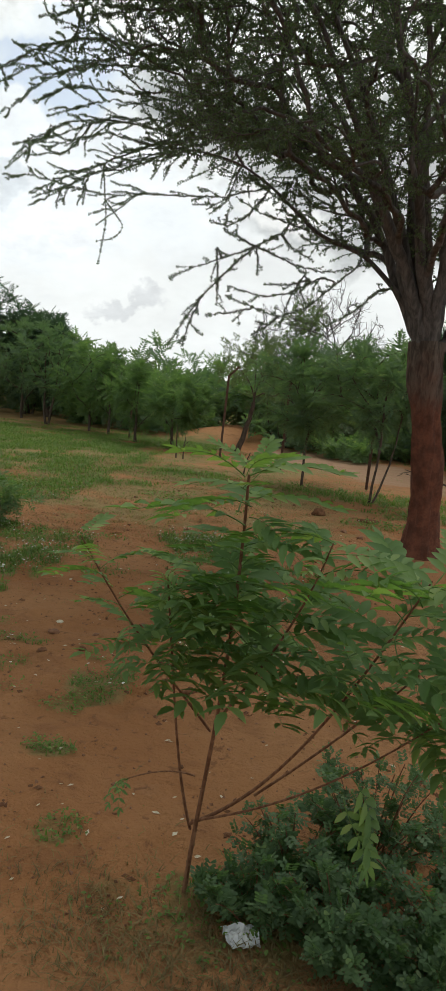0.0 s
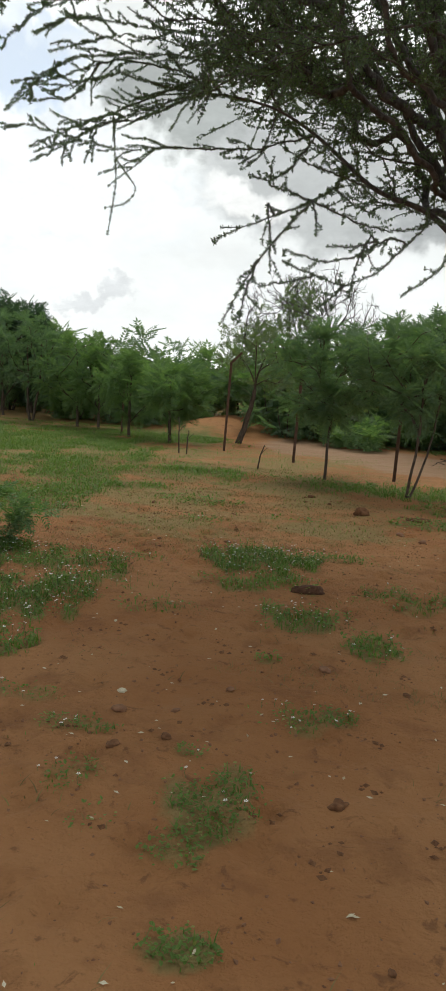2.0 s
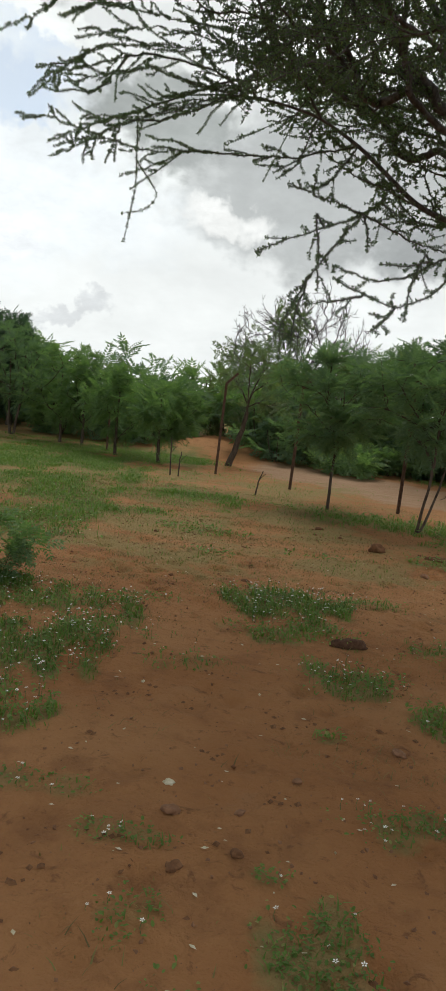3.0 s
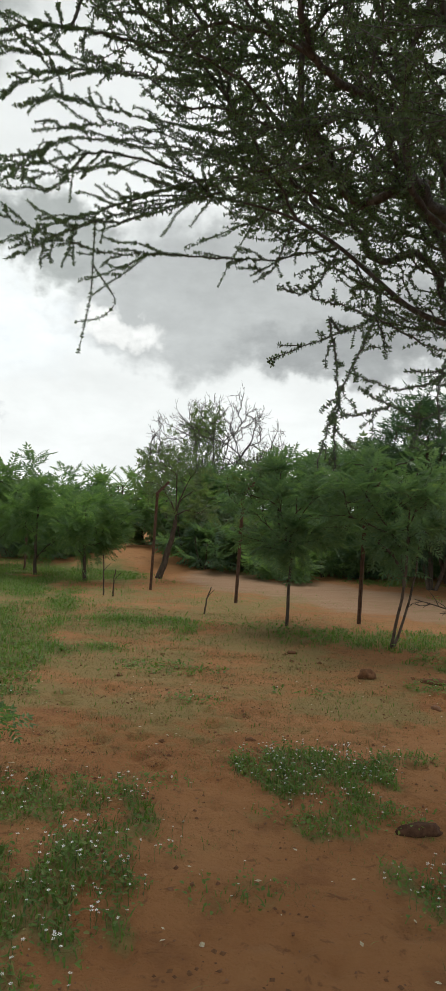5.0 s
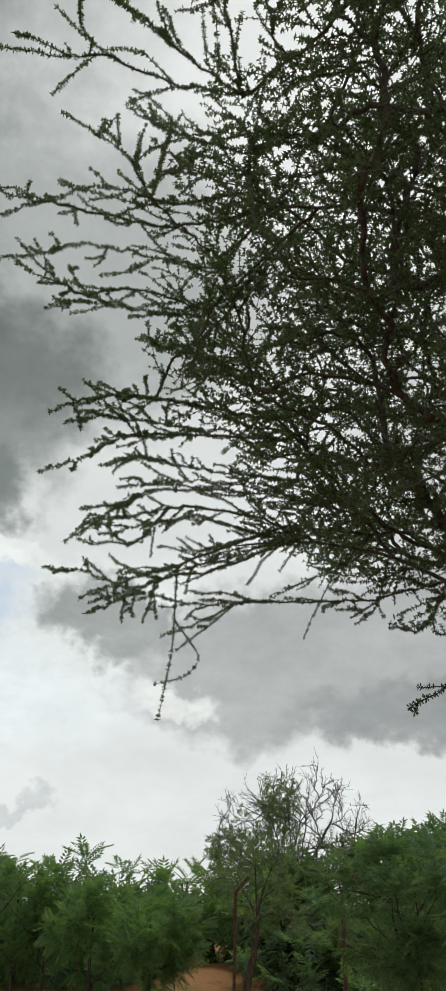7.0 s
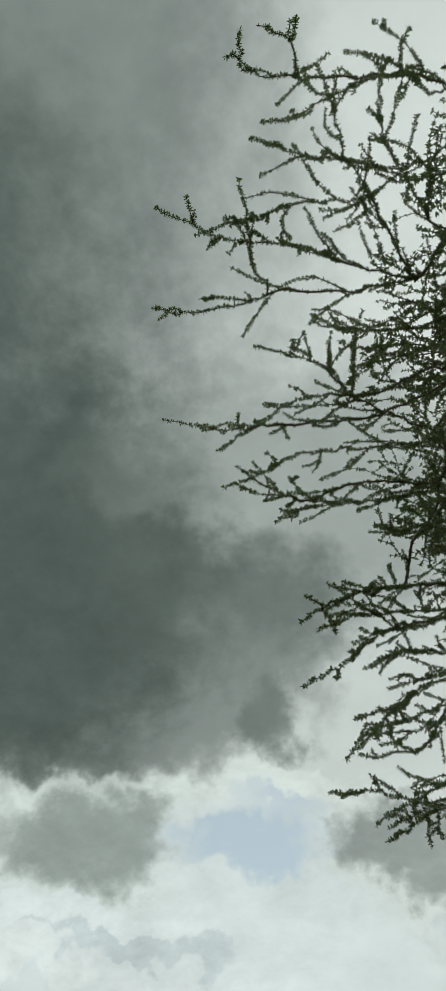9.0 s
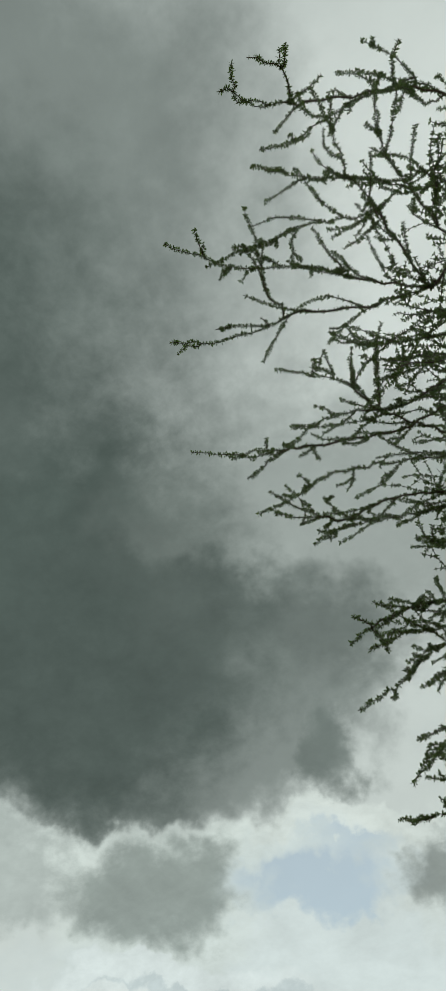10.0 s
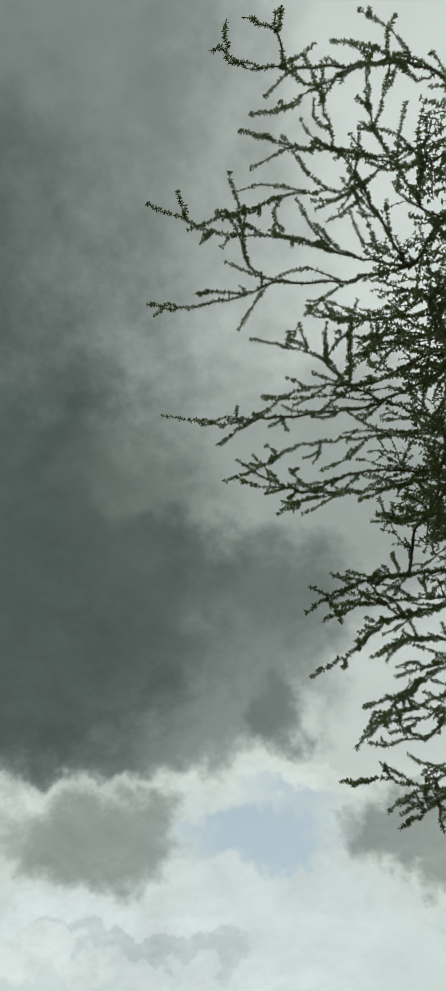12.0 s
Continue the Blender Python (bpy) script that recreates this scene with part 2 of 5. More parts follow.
def plain_material(name, a, b, scale, rough=0.85, metal=0.0, bump=0.4):
    m, tree, shader = material(name, rough, 0.3)
    tc = tree.nodes.new("ShaderNodeTexCoord").outputs["Object"]
    n = noisy(tree, tc, scale, 6, 0.65)
    tree.links.new(mix(tree, step(tree, n, 0.3, 0.7), a, b), shader.inputs["Base Color"])
    shader.inputs["Metallic"].default_value = metal
    bumped(tree, shader, n, bump, 0.01)
    return m


SOIL = ground_material()
ACACIA_BARK = bark_material("acacia_bark", (0.045, 0.038, 0.032), (0.13, 0.11, 0.09), (0.135, 0.048, 0.027), 1.9)
TWIG_BARK = bark_material("twig_bark", (0.062, 0.059, 0.057), (0.14, 0.132, 0.124))
GREY_BARK = bark_material("grey_bark", (0.08, 0.072, 0.064), (0.18, 0.165, 0.15))
SAPLING_BARK = bark_material("sapling_bark", (0.16, 0.078, 0.042), (0.28, 0.15, 0.085), scale=3.0)
YOUNG_BARK = bark_material("young_tree_bark", (0.06, 0.045, 0.035), (0.13, 0.10, 0.075))
ACACIA_LEAF = leaf_material("acacia_leaf", (0.060, 0.094, 0.068), (0.112, 0.156, 0.106), (0.145, 0.185, 0.095), 0.48)
# distance haze is painted into the neem, deep, dark and olive greens
NEEM_LEAF = leaf_material("neem_leaf", (0.10, 0.17, 0.085), (0.175, 0.27, 0.125), (0.23, 0.30, 0.14), 0.48)
SAPLING_LEAF = leaf_material("sapling_leaf", (0.085, 0.165, 0.06), (0.155, 0.265, 0.095), (0.22, 0.32, 0.12), 0.48, 0.6)
NEW_LEAF = leaf_material("new_leaf", (0.12, 0.21, 0.07), (0.19, 0.29, 0.10), (0.26, 0.34, 0.13), 0.45, 0.6)
DEEP_LEAF = leaf_material("deep_leaf", (0.092, 0.155, 0.10), (0.15, 0.23, 0.14), (0.18, 0.24, 0.12), 0.46)
DARK_LEAF = leaf_material("dark_leaf", (0.040, 0.080, 0.055), (0.070, 0.120, 0.075), (0.09, 0.135, 0.07), 0.38)
OLIVE_LEAF = leaf_material("olive_leaf", (0.09, 0.125, 0.07), (0.15, 0.195, 0.105), (0.18, 0.21, 0.10), 0.42)
HERB_LEAF = leaf_material("herb_leaf", (0.062, 0.118, 0.056), (0.118, 0.195, 0.088), (0.18, 0.25, 0.11), 0.42)
GRASS = leaf_material("grass_blade", (0.085, 0.15, 0.035), (0.155, 0.24, 0.062), (0.28, 0.26, 0.11), 0.42)
STRAW = leaf_material("dry_straw", (0.10, 0.075, 0.035), (0.27, 0.20, 0.095), (0.15, 0.18, 0.06), 0.3, 0.8)
PETAL = plain_material("white_petal", (0.72, 0.72, 0.66), (0.82, 0.82, 0.78), 30, 0.7)
RUST = plain_material("rusty_steel", (0.085, 0.045, 0.03), (0.16, 0.095, 0.065), 25, 0.75, 0.2)
DUNG = plain_material("dry_dung", (0.105, 0.046, 0.022), (0.19, 0.095, 0.045), 30, 0.97)
DARK_DUNG = plain_material("dark_dung", (0.055, 0.026, 0.015), (0.11, 0.056, 0.032), 40, 0.97)
STONE = plain_material("red_stone", (0.16, 0.078, 0.042), (0.26, 0.135, 0.075), 22)
DRY_LEAF = plain_material("fallen_leaf", (0.42, 0.36, 0.22), (0.62, 0.58, 0.46), 40)
PLASTIC = plain_material("clear_plastic_scrap", (0.45, 0.47, 0.48), (0.6, 0.62, 0.63), 18, 0.25)


# ---- mesh helpers ----
def mesh_of(name, verts, faces, mat, smooth=False):
    """A mesh from an array of places and a list of arrays of faces of equal corner count."""
    verts = np.asarray(verts, dtype=np.float32).reshape(-1, 3)
    groups = [np.asarray(f, dtype=np.int32) for f in faces if len(f)]
    me = bpy.data.meshes.new(name)
    me.vertices.add(len(verts))
    me.vertices.foreach_set("co", verts.ravel())
    loops = np.concatenate([g.ravel() for g in groups])
    counts = np.concatenate([np.full(len(g), g.shape[1], dtype=np.int32) for g in groups])
    me.loops.add(len(loops))
    me.loops.foreach_set("vertex_index", loops)
    me.polygons.add(len(counts))
    me.polygons.foreach_set("loop_start", np.concatenate([[0], np.cumsum(counts)[:-1]]).astype(np.int32))
    me.polygons.foreach_set("use_smooth", np.full(len(counts), smooth))
    me.update(calc_edges=True)
    me.materials.append(mat)
    return me


def hang(name, me, parent=None, label="", kind=""):
    ob = new(name, me)
    ob.parent = parent
    return tagged(ob, label=label, kind=kind)


def root_of(name, place, label, category, group="", kind=""):
    ob = new(name)
    ob.location = place
    return tagged(ob, label=label, category=category, group=group, kind=kind)


def tubes(paths, sides=5):
    """Sweeps rings along paths of (places, radii). Returns places and quads."""
    verts, quads, base = [], [], 0
    turn = np.linspace(0, 2 * np.pi, sides, endpoint=False)
    for pts, rad in paths:
        pts, rad = np.asarray(pts, float), np.asarray(rad, float)
        n = len(pts)
        tang = np.gradient(pts, axis=0)
        tang /= np.linalg.norm(tang, axis=1, keepdims=True) + 1e-9
        ref = np.where(np.abs(tang[:, 2:3]) > 0.9, [[1.0, 0, 0]], [[0, 0, 1.0]])
        u = np.cross(tang, ref)
        u /= np.linalg.norm(u, axis=1, keepdims=True) + 1e-9
        v = np.cross(tang, u)
        ring = pts[:, None] + rad[:, None, None] * (np.cos(turn)[None, :, None] * u[:, None] + np.sin(turn)[None, :, None] * v[:, None])
        verts.append(ring.reshape(-1, 3))
        i, j = np.meshgrid(np.arange(n - 1), np.arange(sides), indexing="ij")
        k = (j + 1) % sides
        quads.append((base + np.stack([i * sides + j, i * sides + k, (i + 1) * sides + k, (i + 1) * sides + j], -1)).reshape(-1, 4))
        base += n * sides
    return np.concatenate(verts), np.concatenate(quads)


def unit(v):
    v = np.asarray(v, float)
    return v / (np.linalg.norm(v, axis=-1, keepdims=True) + 1e-9)


def frames_of(axis, rng):
    """Right-handed axes whose first follows axis, turned at random about it."""
    axis = unit(axis)
    other = unit(np.cross(axis, rng.normal(size=axis.shape)))
    return axis, other, np.cross(axis, other)


def scatter(template, quads, places, axis, sizes, rng, level=None):
    """Copies of a template (x along, y across, z up) at places, along axis. level: how far the copies keep their face up."""
    a, b, c = frames_of(axis, rng)
    if level is not None:
        side = unit(np.cross(np.broadcast_to([0, 0, 1.0], a.shape), a))
        b = unit((1 - level) * b + level * side * np.where((b * side).sum(-1, keepdims=True) < 0, -1, 1))
        c = np.cross(a, b)
        c *= np.where(c[:, 2:3] < 0, -1, 1)
    t = np.asarray(template)[None] * np.asarray(sizes)[:, None, None]
    verts = places[:, None] + t[..., 0:1] * a[:, None] + t[..., 1:2] * b[:, None] + t[..., 2:3] * c[:, None]
    n, k = len(places), len(template)
    faces = (np.asarray(quads)[None] + (np.arange(n) * k)[:, None, None]).reshape(-1, np.asarray(quads).shape[1])
    return verts.reshape(-1, 3), faces


def bent(p0, p1, p2, n):
    t = np.linspace(0, 1, n)[:, None]
    return (1 - t) ** 2 * np.asarray(p0) + 2 * t * (1 - t) * np.asarray(p1) + t * t * np.asarray(p2)


# ---- ground ----
# thin grass and herbs: middle x, y, half widths, density, white flowers
PATCHES = [
    (0.85, 9.6, 0.55, 0.45, 1.0, 170), (0.95, 8.9, 0.45, 0.25, 0.8, 25), (1.3, 8.15, 0.36, 0.3, 0.8, 40),
    (-0.55, 8.0, 0.5, 0.45, 0.95, 120), (-0.75, 9.0, 0.65, 0.35, 0.8, 80), (-0.25, 8.5, 0.35, 0.25, 0.7, 25),
    (-0.4, 7.2, 0.3, 0.35, 0.8, 30), (-1.5, 8.6, 0.6, 0.7, 0.9, 40), (0.34, 8.1, 0.25, 0.2, 0.4, 3),
    (1.33, 6.66, 0.16, 0.13, 0.8, 9), (1.55, 6.75, 0.12, 0.10, 0.7, 5), (1.14, 5.95, 0.2, 0.26, 0.8, 4), (1.08, 5.62, 0.11, 0.1, 0.7, 0),
    (0.59, 5.98, 0.12, 0.12, 0.6, 3), (0.76, 5.72, 0.08, 0.12, 0.7, 0), (1.01, 6.27, 0.08, 0.06, 0.8, 1), (0.49, 6.36, 0.2, 0.08, 0.6, 6),
    (0.0, 6.6, 0.3, 0.1, 0.5, 4), (1.75, 7.68, 0.2, 0.25, 0.8, 8), (1.57, 9.95, 0.3, 0.2, 0.6, 5), (1.2, 5.23, 0.11, 0.07, 0.9, 0),
    (1.15, 5.92, 0.12, 0.2, 0.5, 1), (1.49, 4.7, 0.09, 0.1, 0.6, 0), (1.2, 7.35, 0.09, 0.06, 0.7, 0), (2.0, 8.8, 0.35, 0.3, 0.6, 8),
    (-0.3, 12.4, 0.6, 0.3, 0.5, 2), (0.0, 11.2, 0.25, 0.2, 0.4, 2), (2.4, 14.6, 1.5, 0.8, 1.0, 4), (3.2, 13.2, 0.8, 0.5, 0.8, 4),
    (-2.3, 11.4, 0.9, 0.8, 0.85, 25), (-1.35, 9.2, 0.4, 0.3, 0.9, 10), (2.35, 4.5, 0.45, 0.25, 0.7, 0), (1.9, 4.4, 0.25, 0.2, 0.35, 0),
    (2.6, 12.0, 0.6, 0.3, 0.6, 3), (1.0, 11.6, 0.3, 0.15, 0.3, 3), (0.9, 15.3, 1.0, 0.35, 0.35, 0), (6.4, 19.6, 1.9, 1.3, 0.85, 0), (4.6, 22.6, 1.5, 0.8, 0.8, 0), (-0.2, 9.3, 0.3, 0.2, 0.35, 4),
]


def smooth(v, lo, hi):
    t = np.clip((v - lo) / (hi - lo), 0, 1)
    return t * t * (3 - 2 * t)


def waves(x, y, scale, seed):
    """Cheap smooth unevenness between about -1 and 1."""
    r = np.random.RandomState(seed)
    out = 0 * x
    for k in range(7):
        a, f, p = r.uniform(0, 2 * np.pi), r.uniform(0.6, 1.8) / scale, r.uniform(0, 7)
        out = out + np.sin((x * np.cos(a) + y * np.sin(a)) * f * 2.2 + p)
    return out / 3.5


def meadow(x, y):
    edge = -0.9 - 0.10 * (y - 14) + 0.9 * waves(x * 0.6, y * 1.5, 1.1, 3) + 0.4 * waves(x, y * 1.6, 0.35, 13)
    m = smooth(edge - x, -0.9, 1.6) * smooth(y, 10.6, 12.8) * smooth(24.5 + 0 * x - y, 0, 1.5)
    m = m * (0.86 + 0.6 * waves(x * 0.6, y * 1.6, 0.8, 4) + 0.35 * waves(x * 0.8, y * 1.5, 0.25, 14))
    return np.clip(m, 0, 1)


def cover_at(x, y, straw=0.3):
    c = meadow(x, y)
    for cx, cy, rx, ry, dens, _ in PATCHES:
        d = ((x - cx) / rx) ** 2 + ((y - cy) / ry) ** 2 + 0.75 * waves(x, y, 0.13, 9)
        c = np.maximum(c, dens * smooth(1.35 - d, 0, 1.0))
    far = smooth(y, 23.0, 25.0) * smooth(np.abs(x + 2.3) - 1.6, 0, 0.8) * 0.8
    dry = straw * smooth(y, 8.6, 11.5) * smooth(21.5 - y, 0, 2.5) * (0.35 + 0.65 * smooth(3.0 - x, 0, 2.5)) * (0.8 + 0.45 * waves(x * 0.8, y * 1.3, 0.6, 12))
    return np.clip(np.maximum(np.maximum(c, far), dry), 0, 1)


def sand_at(x, y):
    mid = 22.0 - 0.95 * np.maximum(x - 0.5, -1.0) + 0.25 * waves(x, y, 1.5, 6)
    track = smooth(2.6 - np.abs(y - mid + 0.5), 0.0, 0.9) * smooth(x, -1.8, 0.4)
    return np.maximum(track, 0.35 * smooth(1.5 - np.abs(y - 17.0), 0, 1.0) * smooth(x, -2.5, -0.5))


def height_at(x, y):
    near = np.exp(-((x - 0.5) ** 2 + (y - 8) ** 2) / 500.0)
    h = 0.012 * waves(x, y, 0.55, 1) + 0.006 * waves(x, y, 0.14, 2)
    h = h * np.clip(near * 1.6, 0, 1) + 0.04 * waves(x, y, 6.0, 5) * smooth(y, 11, 20)
    bank_up = 0.45 * np.exp(-((x + 2.3) / 1.7) ** 2) * smooth(y, 23.2, 25.0) * smooth(30.0 - y, 0, 3.0)
    return h + bank_up


def axis_steps(lo, hi, fine_step, far_lo, far_hi):
    mid = np.arange(lo, hi + 1e-6, fine_step)
    grow = fine_step * 1.17 ** np.arange(1, 80)
    right = hi + np.cumsum(grow)
    left = lo - np.cumsum(grow)
    right, left = right[right < far_hi], left[left > far_lo]
    return np.concatenate([[far_lo], left[::-1], mid, right, [far_hi]])


def build_ground():
    xs, ys = axis_steps(-2.6, 3.4, 0.045, -900, 900), axis_steps(3.4, 12.0, 0.045, -900, 1500)
    gx, gy = np.meshgrid(xs, ys, indexing="ij")
    gz = height_at(gx, gy)
    r = np.random.RandomState(5)
    for _ in range(230):
        cx, cy, s, deep = r.uniform(-1.2, 2.6), r.uniform(4.6, 12), r.uniform(0.045, 0.085), r.uniform(0.014, 0.034)
        d = np.hypot((gx - cx), (gy - cy) * 0.8) / s
        gz = gz - deep * np.exp(-d ** 2) + 0.4 * deep * np.exp(-((d - 1.5) / 0.5) ** 2)
    n, k = gx.shape
    i, j = np.meshgrid(np.arange(n - 1), np.arange(k - 1), indexing="ij")
    quads = np.stack([i * k + j, (i + 1) * k + j, (i + 1) * k + j + 1, i * k + j + 1], -1).reshape(-1, 4)
    me = mesh_of("ground", np.stack([gx, gy, gz], -1), [quads], SOIL, True)
    for name, fn in (("cover", lambda x, y: cover_at(x, y, 1.0)), ("sand", sand_at), ("turf", lambda x, y: np.maximum(meadow(x, y), 0.6 * cover_at(x, y, 0.0) * smooth(15.0 - y, 0, 2.0)))):
        a = me.attributes.new(name, "FLOAT", "POINT")
        a.data.foreach_set("value", fn(gx, gy).ravel().astype(np.float32))
    return tagged(new("ground", me), label="bare red earth with thin grass patches and hoof marks", category="ground", kind="structure")


ground = build_ground()


def on_ground(x, y):
    return float(height_at(np.array(float(x)), np.array(float(y))))


# ---- trees ----
def grow(fork, limbs, targets, rng, reach=0.12, sag=0.06):
    """Branches out from limbs to every target. Returns paths (places, parent path, parent index, limb)."""
    paths, node_p, node_d, node_at = [], [], [], []

    def add(pts, parent, at, limb):
        k = len(paths)
        paths.append((pts, parent, at, limb))
        t = unit(np.gradient(pts, axis=0))
        for q in range(1, len(pts)):
            node_p.append(pts[q])
            node_d.append(t[q])
            node_at.append((k, q, limb))

    for i, pts in enumerate(limbs):
        add(np.asarray(pts), -1, 0, i)
    for target in sorted(targets, key=lambda p: np.linalg.norm(p - fork)):
        np_, nd_ = np.array(node_p), np.array(node_d)
        gap = target - np_
        d = np.linalg.norm(gap, axis=1) + 1e-6
        bend = 1 - (gap * nd_).sum(1) / d
        cost = d * (1 + 2.4 * bend) + 100.0 * (np.linalg.norm(np_ - fork, axis=1) > np.linalg.norm(target - fork))
        j = int(np.argmin(cost))
        dist = d[j]
        if dist < 0.08:
            continue
        start, way = np_[j], nd_[j]
        ctrl = start + way * dist * 0.3 + (target - start) * 0.15 + rng.normal(size=3) * dist * 0.05
        pts = bent(start, ctrl, target, max(4, int(dist / reach)))
        wob = rng.normal(size=pts.shape) * 0.012
        wob[0] = 0
        pts = pts + wob
        pts[:, 2] -= sag * dist * np.linspace(0, 1, len(pts)) * np.linspace(1, 0, len(pts)) * 2
        add(pts, *node_at[j])
    return paths


def thicken(paths, tip, power):
    """Radii along the paths by the count of tips that each stretch carries."""
    load = [np.zeros(len(p[0])) for p in paths]
    for k in range(len(paths) - 1, -1, -1):
        pts, parent, at, _ = paths[k]
        load[k] = np.cumsum(load[k][::-1])[::-1] + 1
        if parent >= 0:
            load[parent][at] += load[k][0]
    return load, [np.maximum(tip * ld ** power, tip * 0.8) * np.where(ld < 1.5, np.linspace(1, 0.45, len(ld)), 1) for ld in load]


def shoots(pts, rng, every, length, chance=0.8, level=1.0, open_=(0.35, 0.75), curl=0.006):
    """Side shoots from a path, with slight curves."""
    out, seg = [], np.linalg.norm(np.diff(pts, axis=0), axis=1)
    t = unit(np.gradient(pts, axis=0))
    run = rng.uniform(0, every)
    for q in range(len(seg)):
        run += seg[q]
        if run > every:
            run = 0.0
            if rng.random() < chance:
                side = unit(np.cross(t[q], rng.normal(size=3)))
                way = unit(t[q] * rng.uniform(0.6, 1.2) + side * rng.uniform(*open_) + [0, 0, 0.03])
                way = unit(way * [1, 1, level] - [0, 0, 0.08 * (1 - level)])
                ln = rng.uniform(0.35, 1.0) * length * (1 - 0.55 * q / len(seg))
                end = pts[q] + way * ln + rng.normal(size=3) * ln * 0.12
                mid = pts[q] + way * ln * 0.5 + rng.normal(size=3) * ln * 0.13
                line = bent(pts[q], mid, end, max(4, int(ln / 0.08)))
                line[1:] += np.cumsum(rng.normal(size=(len(line) - 1, 3)) * curl, axis=0)
                out.append(line)
    return out


# six small leaves round a twig, and a plainer tuft for the crown's depth
TUFT = np.array([(0.0, 0.02, 0), (0.25, 0.55, 0.10), (0.75, 0.85, 0.0), (0.62, 0.25, -0.10),
                 (0.0, -0.02, 0), (0.05, -0.55, 0.30), (0.40, -0.95, 0.45), (0.50, -0.40, 0.20),
                 (0.0, 0, 0.02), (0.40, -0.10, 0.50), (0.45, 0.30, 1.0), (0.0, 0.30, 0.55),
                 (0.0, 0.0, -0.02), (0.42, 0.25, -0.50), (0.25, -0.10, -1.05), (-0.12, -0.18, -0.50),
                 (0.0, 0.02, 0.02), (-0.05, 0.50, 0.35), (-0.55, 0.70, 0.45), (-0.42, 0.15, 0.20),
                 (0.0, -0.02, -0.02), (0.02, -0.50, -0.35), (-0.35, -0.75, -0.50), (-0.40, -0.15, -0.30)]) * [0.7, 1, 1]
TUFT_QUADS = np.arange(24).reshape(6, 4)
SMALL_TUFT = np.array([(0.45, 0.05, -0.1), (0.55, 0.95, 0.1), (-0.10, 0.25, 0.1), (0.55, -0.15, 0.2), (0.30, -1.0, 0.35), (-0.15, -0.15, -0.1),
                       (0.40, 0.2, 0.1), (0.30, 0.15, 1.05), (-0.15, -0.2, 0.15), (0.40, 0.2, -0.15), (0.15, -0.10, -1.05), (-0.20, -0.2, -0.1)])
SMALL_FACES = np.arange(12).reshape(4, 3)


def leafy_twigs(lines, rng, gap, size, tuft=(TUFT, TUFT_QUADS)):
    """Tufts of tiny leaves set closely along twigs."""
    spots, ways = [], []
    for pts in lines:
        seg = np.linalg.norm(np.diff(pts, axis=0), axis=1)
        run = np.concatenate([[0], np.cumsum(seg)])
        at = np.arange(gap * 0.5, run[-1], gap)
        if not len(at):
            continue
        at = np.clip(at + rng.uniform(-0.3, 0.3, len(at)) * gap, 0, run[-1])
        spots.append(np.stack([np.interp(at, run, pts[:, k]) for k in range(3)], -1))
        t = unit(np.gradient(pts, axis=0))
        ways.append(np.stack([np.interp(at, run, t[:, k]) for k in range(3)], -1))
    spots, ways = np.concatenate(spots), np.concatenate(ways)
    keep = rng.random(len(spots)) < 0.93
    spots, ways = spots[keep], ways[keep]
    return scatter(*tuft, spots, unit(ways + rng.normal(size=ways.shape) * 0.25), size * rng.uniform(0.65, 1.3, len(spots)), rng)


def wavy(pts, rng, amp):
    """The line with a slow sideways sway and small kinks, its ends kept."""
    run = np.concatenate([[0], np.cumsum(np.linalg.norm(np.diff(pts, axis=0), axis=1))])
    fade = np.sin(np.pi * np.clip(run / run[-1], 0, 1)) ** 0.6
    off = 0 * pts
    for size in (1.0, 0.45):
        side = unit(np.cross(pts[-1] - pts[0], rng.normal(size=3)))
        off = off + side * (size * amp * np.sin(run * rng.uniform(9, 15) / size ** 0.8 + rng.uniform(0, 6.3)) * fade)[:, None]
    off[1:-1] += rng.normal(size=(len(pts) - 2, 3)) * 0.005
    return pts + off


def through_points(pts, n):
    """A soft line of n places that runs from point to point."""
    pts = np.asarray(pts, float)
    run = np.concatenate([[0], np.cumsum(np.linalg.norm(np.diff(pts, axis=0), axis=1))])
    line = np.stack([np.interp(np.linspace(0, run[-1], n), run, pts[:, k]) for k in range(3)], -1)
    for _ in range(2):
        line[1:-1] = (line[:-2] + 2 * line[1:-1] + line[2:]) / 4
    return line


